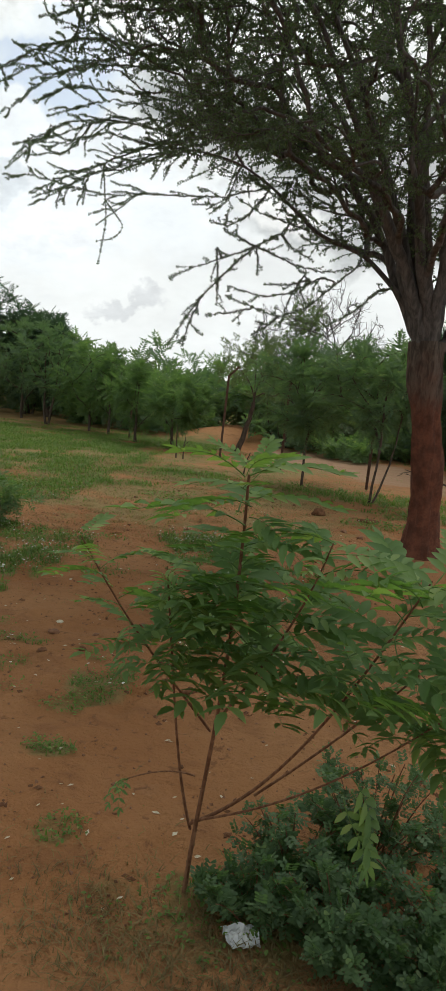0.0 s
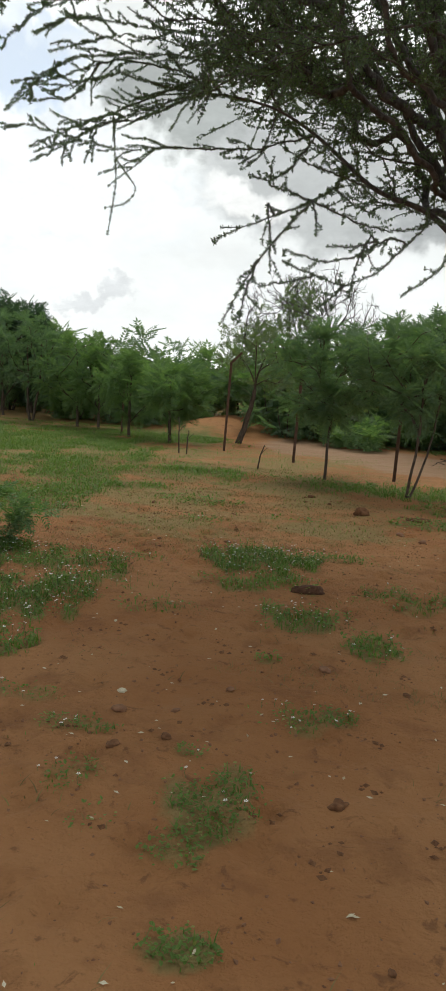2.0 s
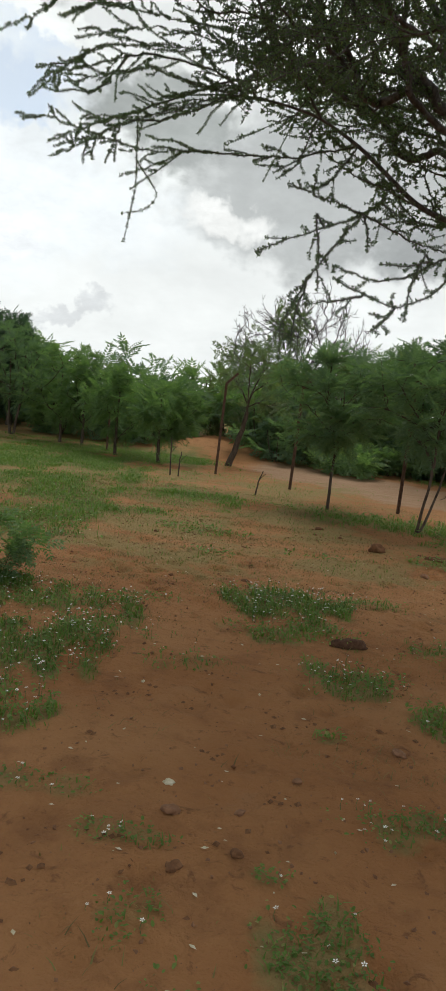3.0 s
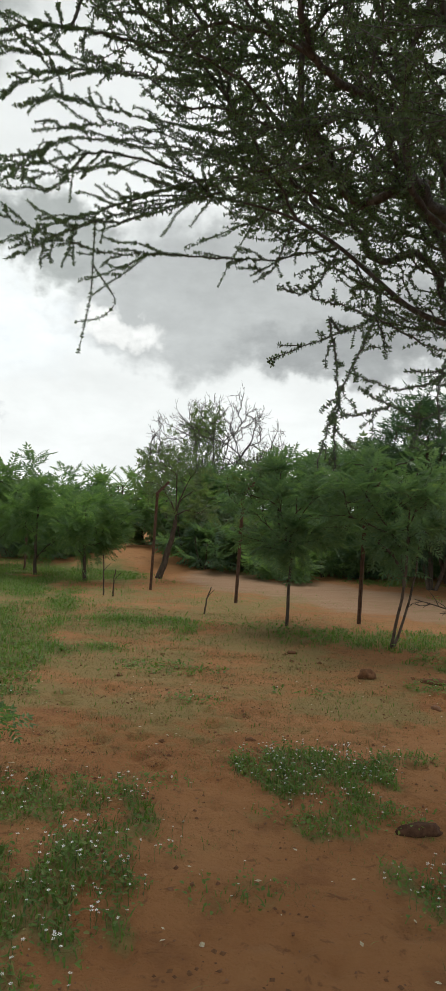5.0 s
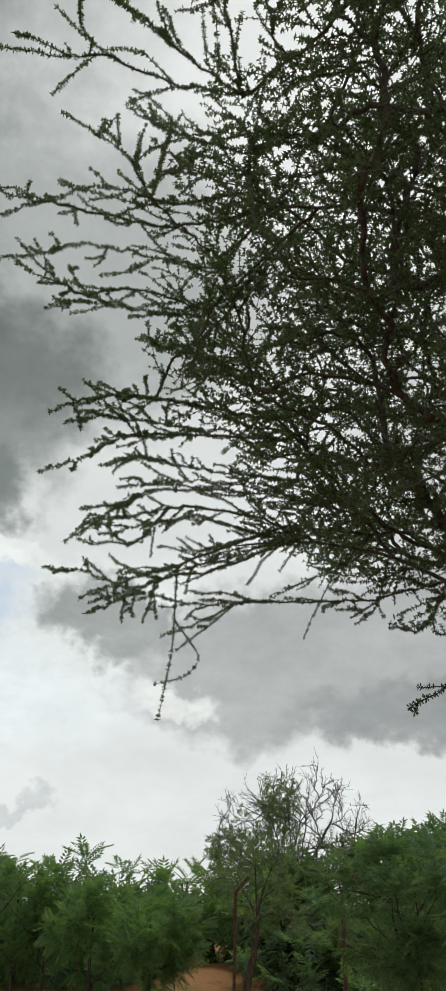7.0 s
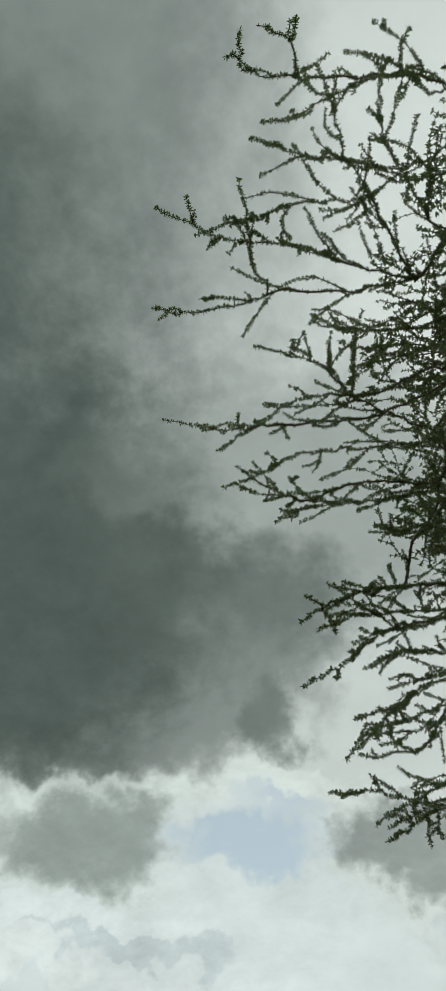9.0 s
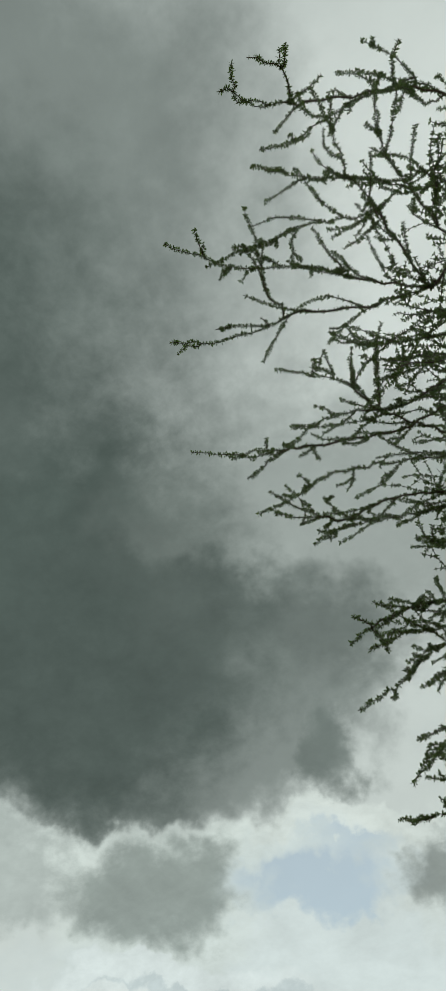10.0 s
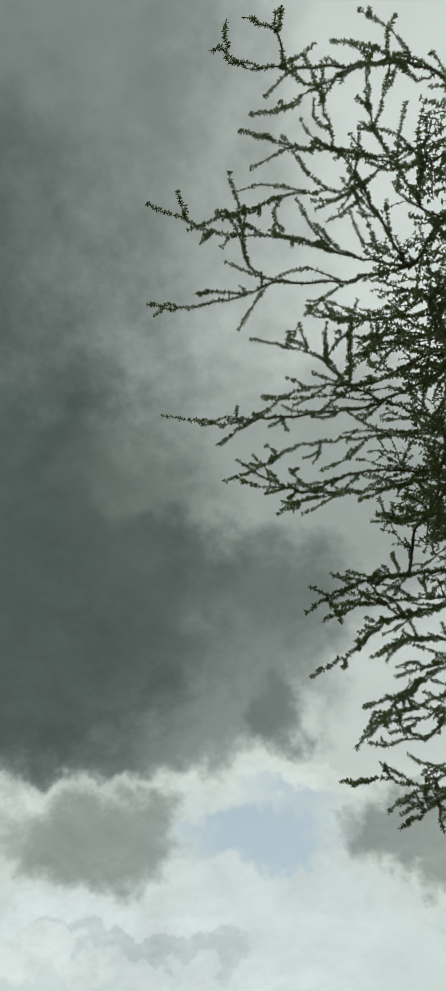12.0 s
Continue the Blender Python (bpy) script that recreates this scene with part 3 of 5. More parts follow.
def acacia():
    rng = np.random.RandomState(11)
    fork = np.array((2.78, 10.34, 2.2))
    tree = root_of("acacia_tree", (0, 0, 0), "large thorny acacia with a mud-reddened trunk and long leafy twigs", "tree")
    # trunk: a flared, slightly leaning stem
    t = np.linspace(0, 1, 22)[:, None]
    pts = np.array((2.92, 10.34, -0.08)) * (1 - t) + fork * t + np.stack([0.04 * np.sin(t[:, 0] * 5), 0.03 * np.sin(t[:, 0] * 4 + 1), 0 * t[:, 0]], -1)
    rad = 0.142 + 0.085 * np.exp(-t[:, 0] * 9) + 0.010 * np.sin(t[:, 0] * 17) + 0.03 * smooth(t[:, 0], 0.75, 1.0)
    v, q = tubes([(pts, rad)], 28)
    ang = np.arctan2(v[:, 1] - 10.34, v[:, 0] - 2.85)
    v[:, :2] += (0.018 * np.sin(ang * 5 + v[:, 2] * 2) + 0.010 * np.sin(ang * 11 - v[:, 2] * 5) + 0.006 * np.sin(ang * 7 + v[:, 2] * 13))[:, None] * np.stack([np.cos(ang), np.sin(ang)], -1)
    hang("trunk", mesh_of("trunk", v, [q], ACACIA_BARK, True), tree, "fissured trunk smeared with red mud")

    paths, node_p, node_d, node_at = [], np.zeros((90000, 3)), np.zeros((90000, 3)), []

    def add(line, parent, at, limb):
        k, n = len(paths), len(node_at)
        paths.append((line, parent, at, limb))
        node_p[n:n + len(line) - 1] = line[1:]
        node_d[n:n + len(line) - 1] = unit(np.gradient(line, axis=0))[1:]
        node_at.extend((k, j, limb) for j in range(1, len(line)))
        return k

    def joint(target, toward, bend_cost=1.6):
        """The place on the tree from which a branch would run to the target with the least bend."""
        n = len(node_at)
        gap = target - node_p[:n]
        d = np.linalg.norm(gap, axis=1) + 1e-6
        bend = 1 - (gap * node_d[:n]).sum(1) / d
        if toward is not None:
            bend = bend + 1 - (gap @ toward) / d
        outward = np.linalg.norm(node_p[:n] - fork, axis=1) > np.linalg.norm(target - fork)
        return int(np.argmin(d * (1 + bend_cost * bend) + 50.0 * outward))

    # steep stems fan out like a vase
    stems = []
    for az, el, ln in ((-118, 64, 3.9), (-92, 58, 3.7), (-68, 56, 3.4), (-156, 56, 3.9), (176, 66, 3.6), (10, 66, 3.4), (70, 52, 3.2), (-38, 58, 3.3), (-138, 52, 4.1), (-104, 74, 4.0), (-150, 72, 4.0)):
        out = np.array((math.sin(radians(az)), math.cos(radians(az)), 0.0))
        start = fork - np.array((0, 0, 0.15)) + out * 0.07
        end = fork + out * ln * math.cos(radians(el)) + np.array((0, 0, ln * math.sin(radians(el))))
        gap = end - start
        line = bent(start, start + gap * [0.25, 0.25, 0.45], end, 30)
        line[1:] += np.cumsum(rng.normal(size=(29, 3)) * 0.011, axis=0)
        stems.append(add(line, -1, 0, len(stems)))
    # the bare limb that leaves low and bends over
    low = through_points(((2.7, 10.34, 2.3), (2.35, 10.36, 2.72), (2.0, 10.38, 3.05), (1.75, 10.4, 3.12), (1.52, 10.43, 3.22), (1.3, 10.45, 3.42), (1.0, 10.47, 3.68), (0.64, 10.53, 3.92), (0.26, 10.55, 4.03), (-0.1, 10.57, 4.08), (-0.48, 10.6, 4.07)), 40)
    stems.append(add(low, -1, 0, len(stems)))
    rim_from = len(paths)

    def bough(*places, loose=False):
        """A branch given from its tip inwards; unless loose, it is joined on to a stem."""
        way = np.array(places[::-1], float)
        n = max(8, int(np.linalg.norm(np.diff(way, axis=0), axis=1).sum() / 0.05))
        line = through_points(way, n)
        line[1:-1] += rng.normal(size=(n - 2, 3)) * 0.006
        if loose:
            j = int(np.argmin(np.linalg.norm(node_p[:len(node_at)] - line[0], axis=1)))
            line[0] = node_p[j]
        else:
            toward = unit(line[min(6, n - 1)] - line[0])
            j = joint(line[0], toward)
            start, d = node_p[j], np.linalg.norm(line[0] - node_p[j])
            ctrl = (start + node_d[j] * d * 0.4 + line[0] - toward * d * 0.4) / 2
            reach = bent(start, ctrl, line[0], max(6, int(d / 0.06)))
            line = np.concatenate([wavy(reach, rng, 0.02)[:-1], line])
        add(line, *node_at[j])

    # the high rim
    bough((-0.57, 6.62, 5.92), (-0.65, 6.78, 6.06), (-0.60, 6.92, 6.21), (-0.31, 7.13, 6.35), (0.18, 7.40, 6.44))
    bough((-0.66, 7.01, 5.82), (-0.48, 7.14, 5.98), (-0.36, 7.18, 6.15), (-0.16, 7.23, 6.32), (0.20, 7.36, 6.45))
    bough((-0.74, 7.05, 5.80), (-0.51, 7.35, 5.96), (-0.34, 7.53, 6.15), (-0.02, 7.88, 6.25))
    bough((-1.20, 7.30, 5.61), (-0.91, 7.44, 5.81), (-0.68, 7.56, 5.99), (-0.33, 7.78, 6.11), (0.02, 7.78, 6.30))
    bough((-1.32, 7.08, 5.66), (-1.09, 7.48, 5.76), (-0.77, 7.74, 5.90), (-0.54, 8.05, 5.96), (-0.23, 8.35, 6.00))
    bough((-1.57, 7.48, 5.42), (-1.42, 7.66, 5.54), (-1.17, 7.85, 5.68), (-0.99, 7.92, 5.85), (-0.61, 8.19, 5.91), (-0.22, 8.34, 6.01))
    bough((-0.30, 6.92, 5.87), (-0.31, 7.15, 5.98), (-0.35, 7.44, 6.06), (-0.30, 7.79, 6.10), (-0.25, 8.30, 6.03))
    bough((-0.04, 7.09, 5.82), (-0.13, 7.39, 5.96), (-0.09, 7.72, 6.07), (-0.04, 8.04, 6.17))
    bough((-0.08, 6.97, 5.85), (0.05, 7.18, 6.15), (0.19, 7.51, 6.40))
    bough((-0.51, 6.68, 6.12), (-0.38, 6.80, 6.16), (-0.42, 7.00, 6.15), loose=True)
    bough((-0.90, 7.25, 5.92), (-0.96, 7.47, 5.86), (-1.05, 7.71, 5.76), (-0.97, 7.86, 5.74), loose=True)
    bough((-0.64, 7.53, 5.84), (-0.64, 7.72, 5.81), (-0.58, 7.89, 5.79), loose=True)
    bough((-0.54, 7.71, 5.77), (-0.43, 7.74, 5.82), (-0.27, 7.72, 5.89), loose=True)
    # the middle rim
    bough((-1.72, 7.90, 4.99), (-1.49, 8.19, 5.07), (-1.29, 8.36, 5.20), (-1.01, 8.57, 5.29), (-0.75, 8.75, 5.38), (-0.35, 8.84, 5.53))
    bough((-1.12, 7.86, 5.24), (-1.01, 8.06, 5.35), (-0.87, 8.29, 5.44), (-0.81, 8.61, 5.44), (-0.44, 9.01, 5.37))
    bough((-1.25, 8.18, 4.99), (-1.08, 8.26, 5.20), (-0.94, 8.42, 5.34), (-0.69, 8.63, 5.44), (-0.30, 8.73, 5.62))
    bough((-1.55, 8.32, 4.75), (-1.37, 8.48, 4.93), (-1.20, 8.59, 5.13), (-0.95, 8.80, 5.25), (-0.48, 9.08, 5.31))
    bough((-1.36, 8.57, 4.60), (-1.22, 8.74, 4.82), (-0.99, 9.00, 4.97), (-0.58, 9.26, 5.11))
    bough((-1.36, 8.30, 4.85), (-1.32, 8.61, 4.83), (-1.22, 8.82, 4.92), (-1.03, 8.94, 5.11), (-0.56, 9.23, 5.15))
    bough((-0.79, 7.90, 5.29), (-0.63, 8.22, 5.53), (-0.22, 8.56, 5.75))
    bough((-0.70, 8.16, 5.13), (-0.53, 8.40, 5.41), (-0.26, 8.65, 5.68))
    bough((-0.86, 8.78, 4.55), (-0.80, 9.10, 4.73), (-0.65, 9.39, 4.96))
    bough((-1.59, 8.28, 5.04), (-1.41, 8.35, 5.19), loose=True)
    bough((-1.37, 8.52, 4.93), (-1.40, 8.62, 4.90), (-1.49, 8.67, 4.89), loose=True)
    bough((-0.54, 8.06, 5.46), (-0.68, 8.23, 5.39), (-0.78, 8.47, 5.26), loose=True)
    bough((-0.74, 8.08, 5.42), (-0.83, 8.21, 5.38), (-0.83, 8.32, 5.37), loose=True)
    # the low rim
    bough((-1.34, 8.78, 4.06), (-1.24, 8.89, 4.20), (-1.10, 9.27, 4.53), (-0.93, 9.72, 4.81), (-0.61, 9.95, 4.88), (-0.11, 10.09, 4.83))
    bough((-1.16, 9.03, 4.44), (-1.07, 9.38, 4.59), (-0.78, 9.89, 4.90), (-0.39, 10.06, 4.80), (0.11, 10.19, 4.74))
    bough((-1.40, 8.88, 3.75), (-1.23, 9.11, 3.96), (-1.11, 9.46, 4.33), (-0.92, 9.93, 4.66), (-0.12, 10.17, 4.72))
    bough((-1.17, 9.38, 4.08), (-1.05, 9.73, 4.36), (-0.93, 10.04, 4.47), (-0.63, 10.20, 4.50), (-0.04, 10.34, 4.46))
    bough((-1.14, 9.59, 4.04), (-0.77, 10.21, 4.43), (-0.32, 10.32, 4.41), (0.23, 10.46, 4.30))
    bough((-1.32, 9.23, 3.49), (-1.23, 9.35, 3.69), (-1.12, 9.79, 3.93), (-0.78, 10.30, 4.27), (-0.24, 10.45, 4.21))
    bough((-1.29, 8.90, 4.06), (-1.17, 9.18, 4.31), (-1.06, 9.54, 4.51), (-0.66, 10.03, 4.74))
    bough((-1.24, 9.53, 3.30), (-1.10, 10.03, 3.60), (-0.88, 10.46, 3.87), (-0.52, 10.49, 4.02), (-0.05, 10.49, 4.18))
    bough((-1.25, 9.52, 3.18), (-1.13, 10.00, 3.46), (-0.99, 10.33, 3.72), (-0.66, 10.53, 3.84), (0.03, 10.55, 4.09))
    bough((-0.88, 10.38, 4.05), (-0.75, 10.46, 3.96), (-0.56, 10.47, 4.03), (-0.06, 10.51, 4.13))
    bough((-1.29, 8.77, 4.21), (-1.24, 8.89, 4.20), loose=True)
    bough((-1.12, 9.87, 3.76), (-1.04, 10.07, 3.91), (-0.98, 10.15, 4.12), loose=True)
    bough((-1.07, 10.25, 3.37), (-1.03, 10.31, 3.55), (-0.99, 10.33, 3.72), loose=True)
    bough((-0.90, 9.61, 5.03), (-0.89, 9.73, 4.96), (-0.95, 9.69, 4.79), loose=True)
    bough((-1.11, 9.28, 4.52), (-1.09, 9.42, 4.46), (-1.05, 9.62, 4.46), loose=True)
    bough((-1.19, 9.55, 3.76), (-1.15, 9.73, 3.76), (-1.10, 9.93, 3.79), loose=True)
    bough((-1.05, 9.63, 5.32), (-0.94, 9.91, 5.42), (-0.72, 10.05, 5.45), (-0.20, 10.26, 5.34))
    # lowest, running out from the bent limb
    bough((-1.43, 9.35, 3.39), (-1.34, 9.65, 3.51), (-1.17, 9.95, 3.52), (-0.76, 10.25, 3.49), (-0.40, 10.42, 3.55), (-0.06, 10.46, 3.56), (0.45, 10.51, 3.57), (1.00, 10.55, 3.71), loose=True)
    bough((-0.95, 10.30, 3.29), (-0.74, 10.40, 3.40), (-0.42, 10.50, 3.58), loose=True)
    bough((-1.26, 9.60, 3.27), (-1.02, 9.82, 3.44), (-0.80, 10.05, 3.65), (-0.40, 10.28, 3.87), (-0.08, 10.50, 4.05), loose=True)
    bough((-1.34, 9.60, 3.80), (-1.06, 9.82, 3.87), (-0.68, 10.05, 4.05), (-0.26, 10.28, 4.00), (-0.08, 10.50, 4.05), loose=True)
    bough((-1.12, 8.80, 3.32), (-1.03, 9.12, 3.62), (-0.93, 9.44, 3.91), (-0.61, 9.74, 4.08), (-0.18, 10.02, 4.17), (0.45, 10.30, 4.13))
    rim_to = len(paths)
    # branches that fill the crown behind its rim
    targets = []
    while len(targets) < 1500:
        az, r, h = rng.uniform(-180, 180), 4.0 * math.sqrt(rng.uniform(0.02, 1)), rng.uniform(0, 1) ** 1.15
        open_side = -178 < az < -62
        x, y = fork[0] + r * math.sin(radians(az)), fork[1] + r * math.cos(radians(az))
        under = 3.95 + 0.4 * max(0.0, 1.2 - r) + 0.15 * math.sin(2.1 * x + 1.3 * y) + 0.36 * max(-2.0, y - 10.5)
        top = 8.0 - 0.11 * r * r
        z = under + (top - under) * h
        rim = 3.0 + 0.75 * min(1.0, max(0.0, z - 4.6)) + 0.2 * math.sin(3 * z + az * 0.06)
        if open_side and r > rim or z > top or x > 4.4 or (x > 3.4 and rng.random() < 0.7) or y < 6.4 or ((y > 11.2 or x > 3.0) and rng.random() < 0.6):
            continue
        targets.append(np.array((x, y, z)))
    for _ in range(150):
        targets.append(np.array((rng.uniform(1.9, 3.7), rng.uniform(9.3, 11.2), rng.uniform(3.0, 4.3))))
    while len(targets) < 1880:
        p = np.array((rng.uniform(-0.8, 1.2), rng.uniform(7.2, 9.7), rng.uniform(4.2, 6.7)))
        if np.hypot(*(p[:2] - fork[:2])) < 3.75:
            targets.append(p)
    for _ in range(170):
        x = rng.uniform(0.0, 2.1)
        targets.append(np.array((x, rng.uniform(9.7, 11.3), float(np.interp(x, (0.0, 0.6, 1.0, 1.6, 2.1), (4.05, 3.95, 3.7, 3.25, 3.05))) + rng.uniform(-0.1, 0.75))))
    for target in sorted(targets, key=lambda p: np.linalg.norm(p - fork)):
        j = joint(target, None, 2.0)
        start, way, d = node_p[j], node_d[j], np.linalg.norm(target - node_p[j])
        if d < 0.1:
            continue
        ctrl = start + way * d * 0.3 + (target - start) * 0.2 + rng.normal(size=3) * d * 0.06 + [0, 0, 0.08 * d]
        add(wavy(bent(start, ctrl, target, max(6, int(d / 0.06))), rng, 0.022), *node_at[j])
    # sprays that droop in front of the trunk, from the bent limb
    droop, spray_from = stems[-1], len(paths)
    knot = (1.08, 9.4, 2.87)
    for way in (((1.3, 10.45, 3.42), (1.22, 10.0, 3.12), knot, (0.9, 9.2, 2.74), (0.66, 9.05, 2.62), (0.41, 8.98, 2.49)),
                (knot, (0.95, 9.05, 2.62), (0.78, 8.7, 2.3), (0.63, 8.36, 1.87)),
                ((0.8, 8.75, 2.35), (0.74, 8.6, 2.12), (0.73, 8.42, 1.86)),
                (knot, (1.2, 9.46, 2.84), (1.44, 9.57, 2.75), (1.7, 9.69, 2.72), (1.95, 9.8, 2.78)),
                (knot, (0.88, 9.53, 2.98), (0.71, 9.67, 3.05), (0.72, 9.8, 3.31)),
                ((0.77, 9.2, 2.82), (0.81, 9.15, 2.58), (0.83, 9.1, 2.29)),
                (knot, (1.12, 9.36, 2.76), (1.14, 9.32, 2.6)),
                ((1.0, 10.47, 3.68), (0.8, 10.2, 3.3), (0.66, 10.0, 3.16), (0.5, 9.9, 3.2)),
                ((0.64, 10.53, 3.92), (0.5, 10.5, 3.5), (0.42, 10.4, 3.42), (0.3, 10.4, 3.5)),
                ((1.52, 10.43, 3.22), (1.3, 10.2, 3.25), (1.0, 10.0, 3.3), (0.75, 9.9, 3.42)),
                ((2.0, 10.38, 3.05), (2.0, 10.0, 2.85), (1.82, 9.7, 2.62), (1.6, 9.45, 2.36), (1.37, 9.3, 2.24), (1.07, 9.15, 2.32), (0.92, 9.0, 2.37)),
                ((1.82, 9.7, 2.64), (1.69, 9.6, 2.66), (1.42, 9.47, 2.48), (1.2, 9.35, 2.42), (1.06, 9.22, 2.44), (0.91, 9.1, 2.46)),
                ((1.55, 9.5, 2.67), (1.45, 9.3, 2.41), (1.42, 9.1, 2.13)),
                ((1.35, 9.28, 2.22), (1.28, 9.1, 2.12), (1.2, 8.9, 2.03)),
                ((1.16, 9.2, 2.31), (1.0, 9.1, 2.24), (0.76, 9.0, 2.18)),
                ((1.61, 9.5, 2.62), (1.44, 9.35, 2.54), (1.22, 9.2, 2.51)),
                ((2.35, 10.36, 2.72), (2.2, 9.9, 2.6), (2.0, 9.6, 2.35), (1.8, 9.4, 2.2)),
                ((1.22, 10.0, 3.12), (1.38, 9.7, 2.92), (1.61, 9.6, 2.8))):
        a = int(np.argmin(np.linalg.norm(node_p[:len(node_at)] - np.array(way[0]), axis=1)))
        line = through_points(way, 8 + 5 * len(way))
        line[0] = node_p[a]
        line[1:] += rng.normal(size=(len(line) - 1, 3)) * 0.004
        add(line, node_at[a][0], node_at[a][1], droop)
    # a long twig that hangs from the rim with a hooked side twig, and two short ones
    for way in (((-0.95, 10.72, 3.62), (-0.96, 10.84, 3.35), (-1.06, 10.91, 2.87)), ((-0.78, 10.75, 3.55), (-0.74, 10.85, 3.3), (-0.86, 10.88, 3.17), (-1.1, 10.9, 3.13)),
                ((0.12, 11.9, 4.35), (0.12, 12.15, 4.05), (0.03, 12.2, 3.86)), ((0.0, 10.57, 4.08), (-0.06, 10.4, 3.9), (-0.15, 10.35, 3.74))):
        a = int(np.argmin(np.linalg.norm(node_p[:len(node_at)] - np.array(way[0]), axis=1)))
        add(through_points((node_p[a], *way[1:]), 18), *node_at[a])
    plain = len(paths) - 4

    load, rad = thicken(paths, 0.0042, 0.44)
    for k in stems:
        rad[k] = (0.078 if k != droop else 0.034) * np.linspace(1.0, 0.15, len(rad[k])) ** 1.1
    for k in range(rim_from, rim_to):
        rad[k] = np.minimum(rad[k], np.linspace(0.013, 0.0045, len(rad[k])))
    for k in range(spray_from, plain):
        rad[k] = np.linspace(0.0075, 0.0028, len(rad[k]))
    for k in range(plain, len(paths)):
        rad[k] = np.linspace(0.0045, 0.002, len(rad[k]))
    twigs = {i: ([], [], []) for i in range(len(stems))}
    for k, (line, _, _, limb) in enumerate(paths):
        rim, spray_, fill, hung = rim_from <= k < rim_to, spray_from <= k < plain, rim_to <= k < spray_from, k >= plain
        kind = 0 if rim else 1 if spray_ or hung else 2
        leafy = line[rad[k] < (0.016 if rim else 0.012)]
        if len(leafy) > 2:
            twigs[limb][kind].append(leafy)
        if hung or k in stems:
            continue
        if rim:
            first = shoots(line[int(len(line) * 0.1):-3], rng, 0.13, 0.55, 0.9, 0.85, (0.25, 0.7), 0.012)
        elif spray_:
            first = shoots(line[3:], rng, 0.15, 0.2, 0.85, 1.0, (0.5, 1.1), 0.007)
        else:
            first = shoots(line[int(len(line) * 0.1):], rng, 0.14, 0.62, 0.95, 0.7, (0.4, 1.1), 0.011)
        twigs[limb][kind].extend(first)
        for f in first:
            twigs[limb][kind].extend(shoots(f, rng, 0.10 if fill else 0.16, 0.26 if fill else 0.16, 0.8 if fill else 0.5, 0.85, (0.4, 1.0), 0.008))
    for i, k0 in enumerate(stems):
        mine = [k for k in range(len(paths)) if paths[k][3] == i]
        v1, q1 = tubes([(paths[k][0], rad[k]) for k in mine], 6)
        lines = [w for ws in twigs[i] for w in ws if len(w) > 2]
        v2, q2 = tubes([(w, np.linspace(0.0042, 0.0024, len(w))) for w in lines], 3)
        limb = hang("limb", mesh_of("limb", np.concatenate([v1, v2]), [q1, q2 + len(v1)], TWIG_BARK, True), tree)
        near = [leafy_twigs(ws, rng, gap, size) for ws, gap, size in zip(twigs[i], (0.0125, 0.0185), (0.0185, 0.0205)) if ws]
        v = [a for a, _ in near]
        q = [f + sum(len(a) for a in v[:n]) for n, (_, f) in enumerate(near)]
        base = sum(len(a) for a in v)
        a, f = leafy_twigs(twigs[i][2], rng, 0.0225, 0.0215, (SMALL_TUFT, SMALL_FACES))
        hang("foliage", mesh_of("foliage", np.concatenate(v + [a]), ([np.concatenate(q)] if q else []) + [f + base], ACACIA_LEAF), limb, "tiny dark green leaves along thorny twigs", "stuff")
    return tree


acacia()


def spray(pairs, leaf, width, droop):
    """A feather-like leaf: leaflets in pairs along a drooping stalk of length one."""
    verts, quads = [], []

    def blade(base, way, ln):
        k = len(verts)
        side = np.array((-way[1], way[0], 0.0))
        tip = base + way * ln + np.array((0, 0, -0.25 * ln))
        mid = base + way * ln * 0.42
        verts.extend([base, mid + side * width, tip, mid - side * width])
        quads.append((k, k + 1, k + 2, k + 3))

    for i in range(pairs):
        u = 0.22 + 0.72 * i / (pairs - 1)
        base = np.array((u, 0, -droop * u * u))
        ln = leaf * (1.0 - 0.35 * abs(u - 0.55))
        for s in (-1, 1):
            blade(base, unit((0.55, 0.85 * s, 0.0)), ln)
    blade(np.array((0.95, 0, -droop)), np.array((1.0, 0, 0)), leaf)
    return np.array(verts), np.array(quads)


FEATHER, FEATHER_QUADS = spray(6, 0.34, 0.05, 0.3)
BROAD, BROAD_QUADS = spray(4, 0.42, 0.09, 0.2)


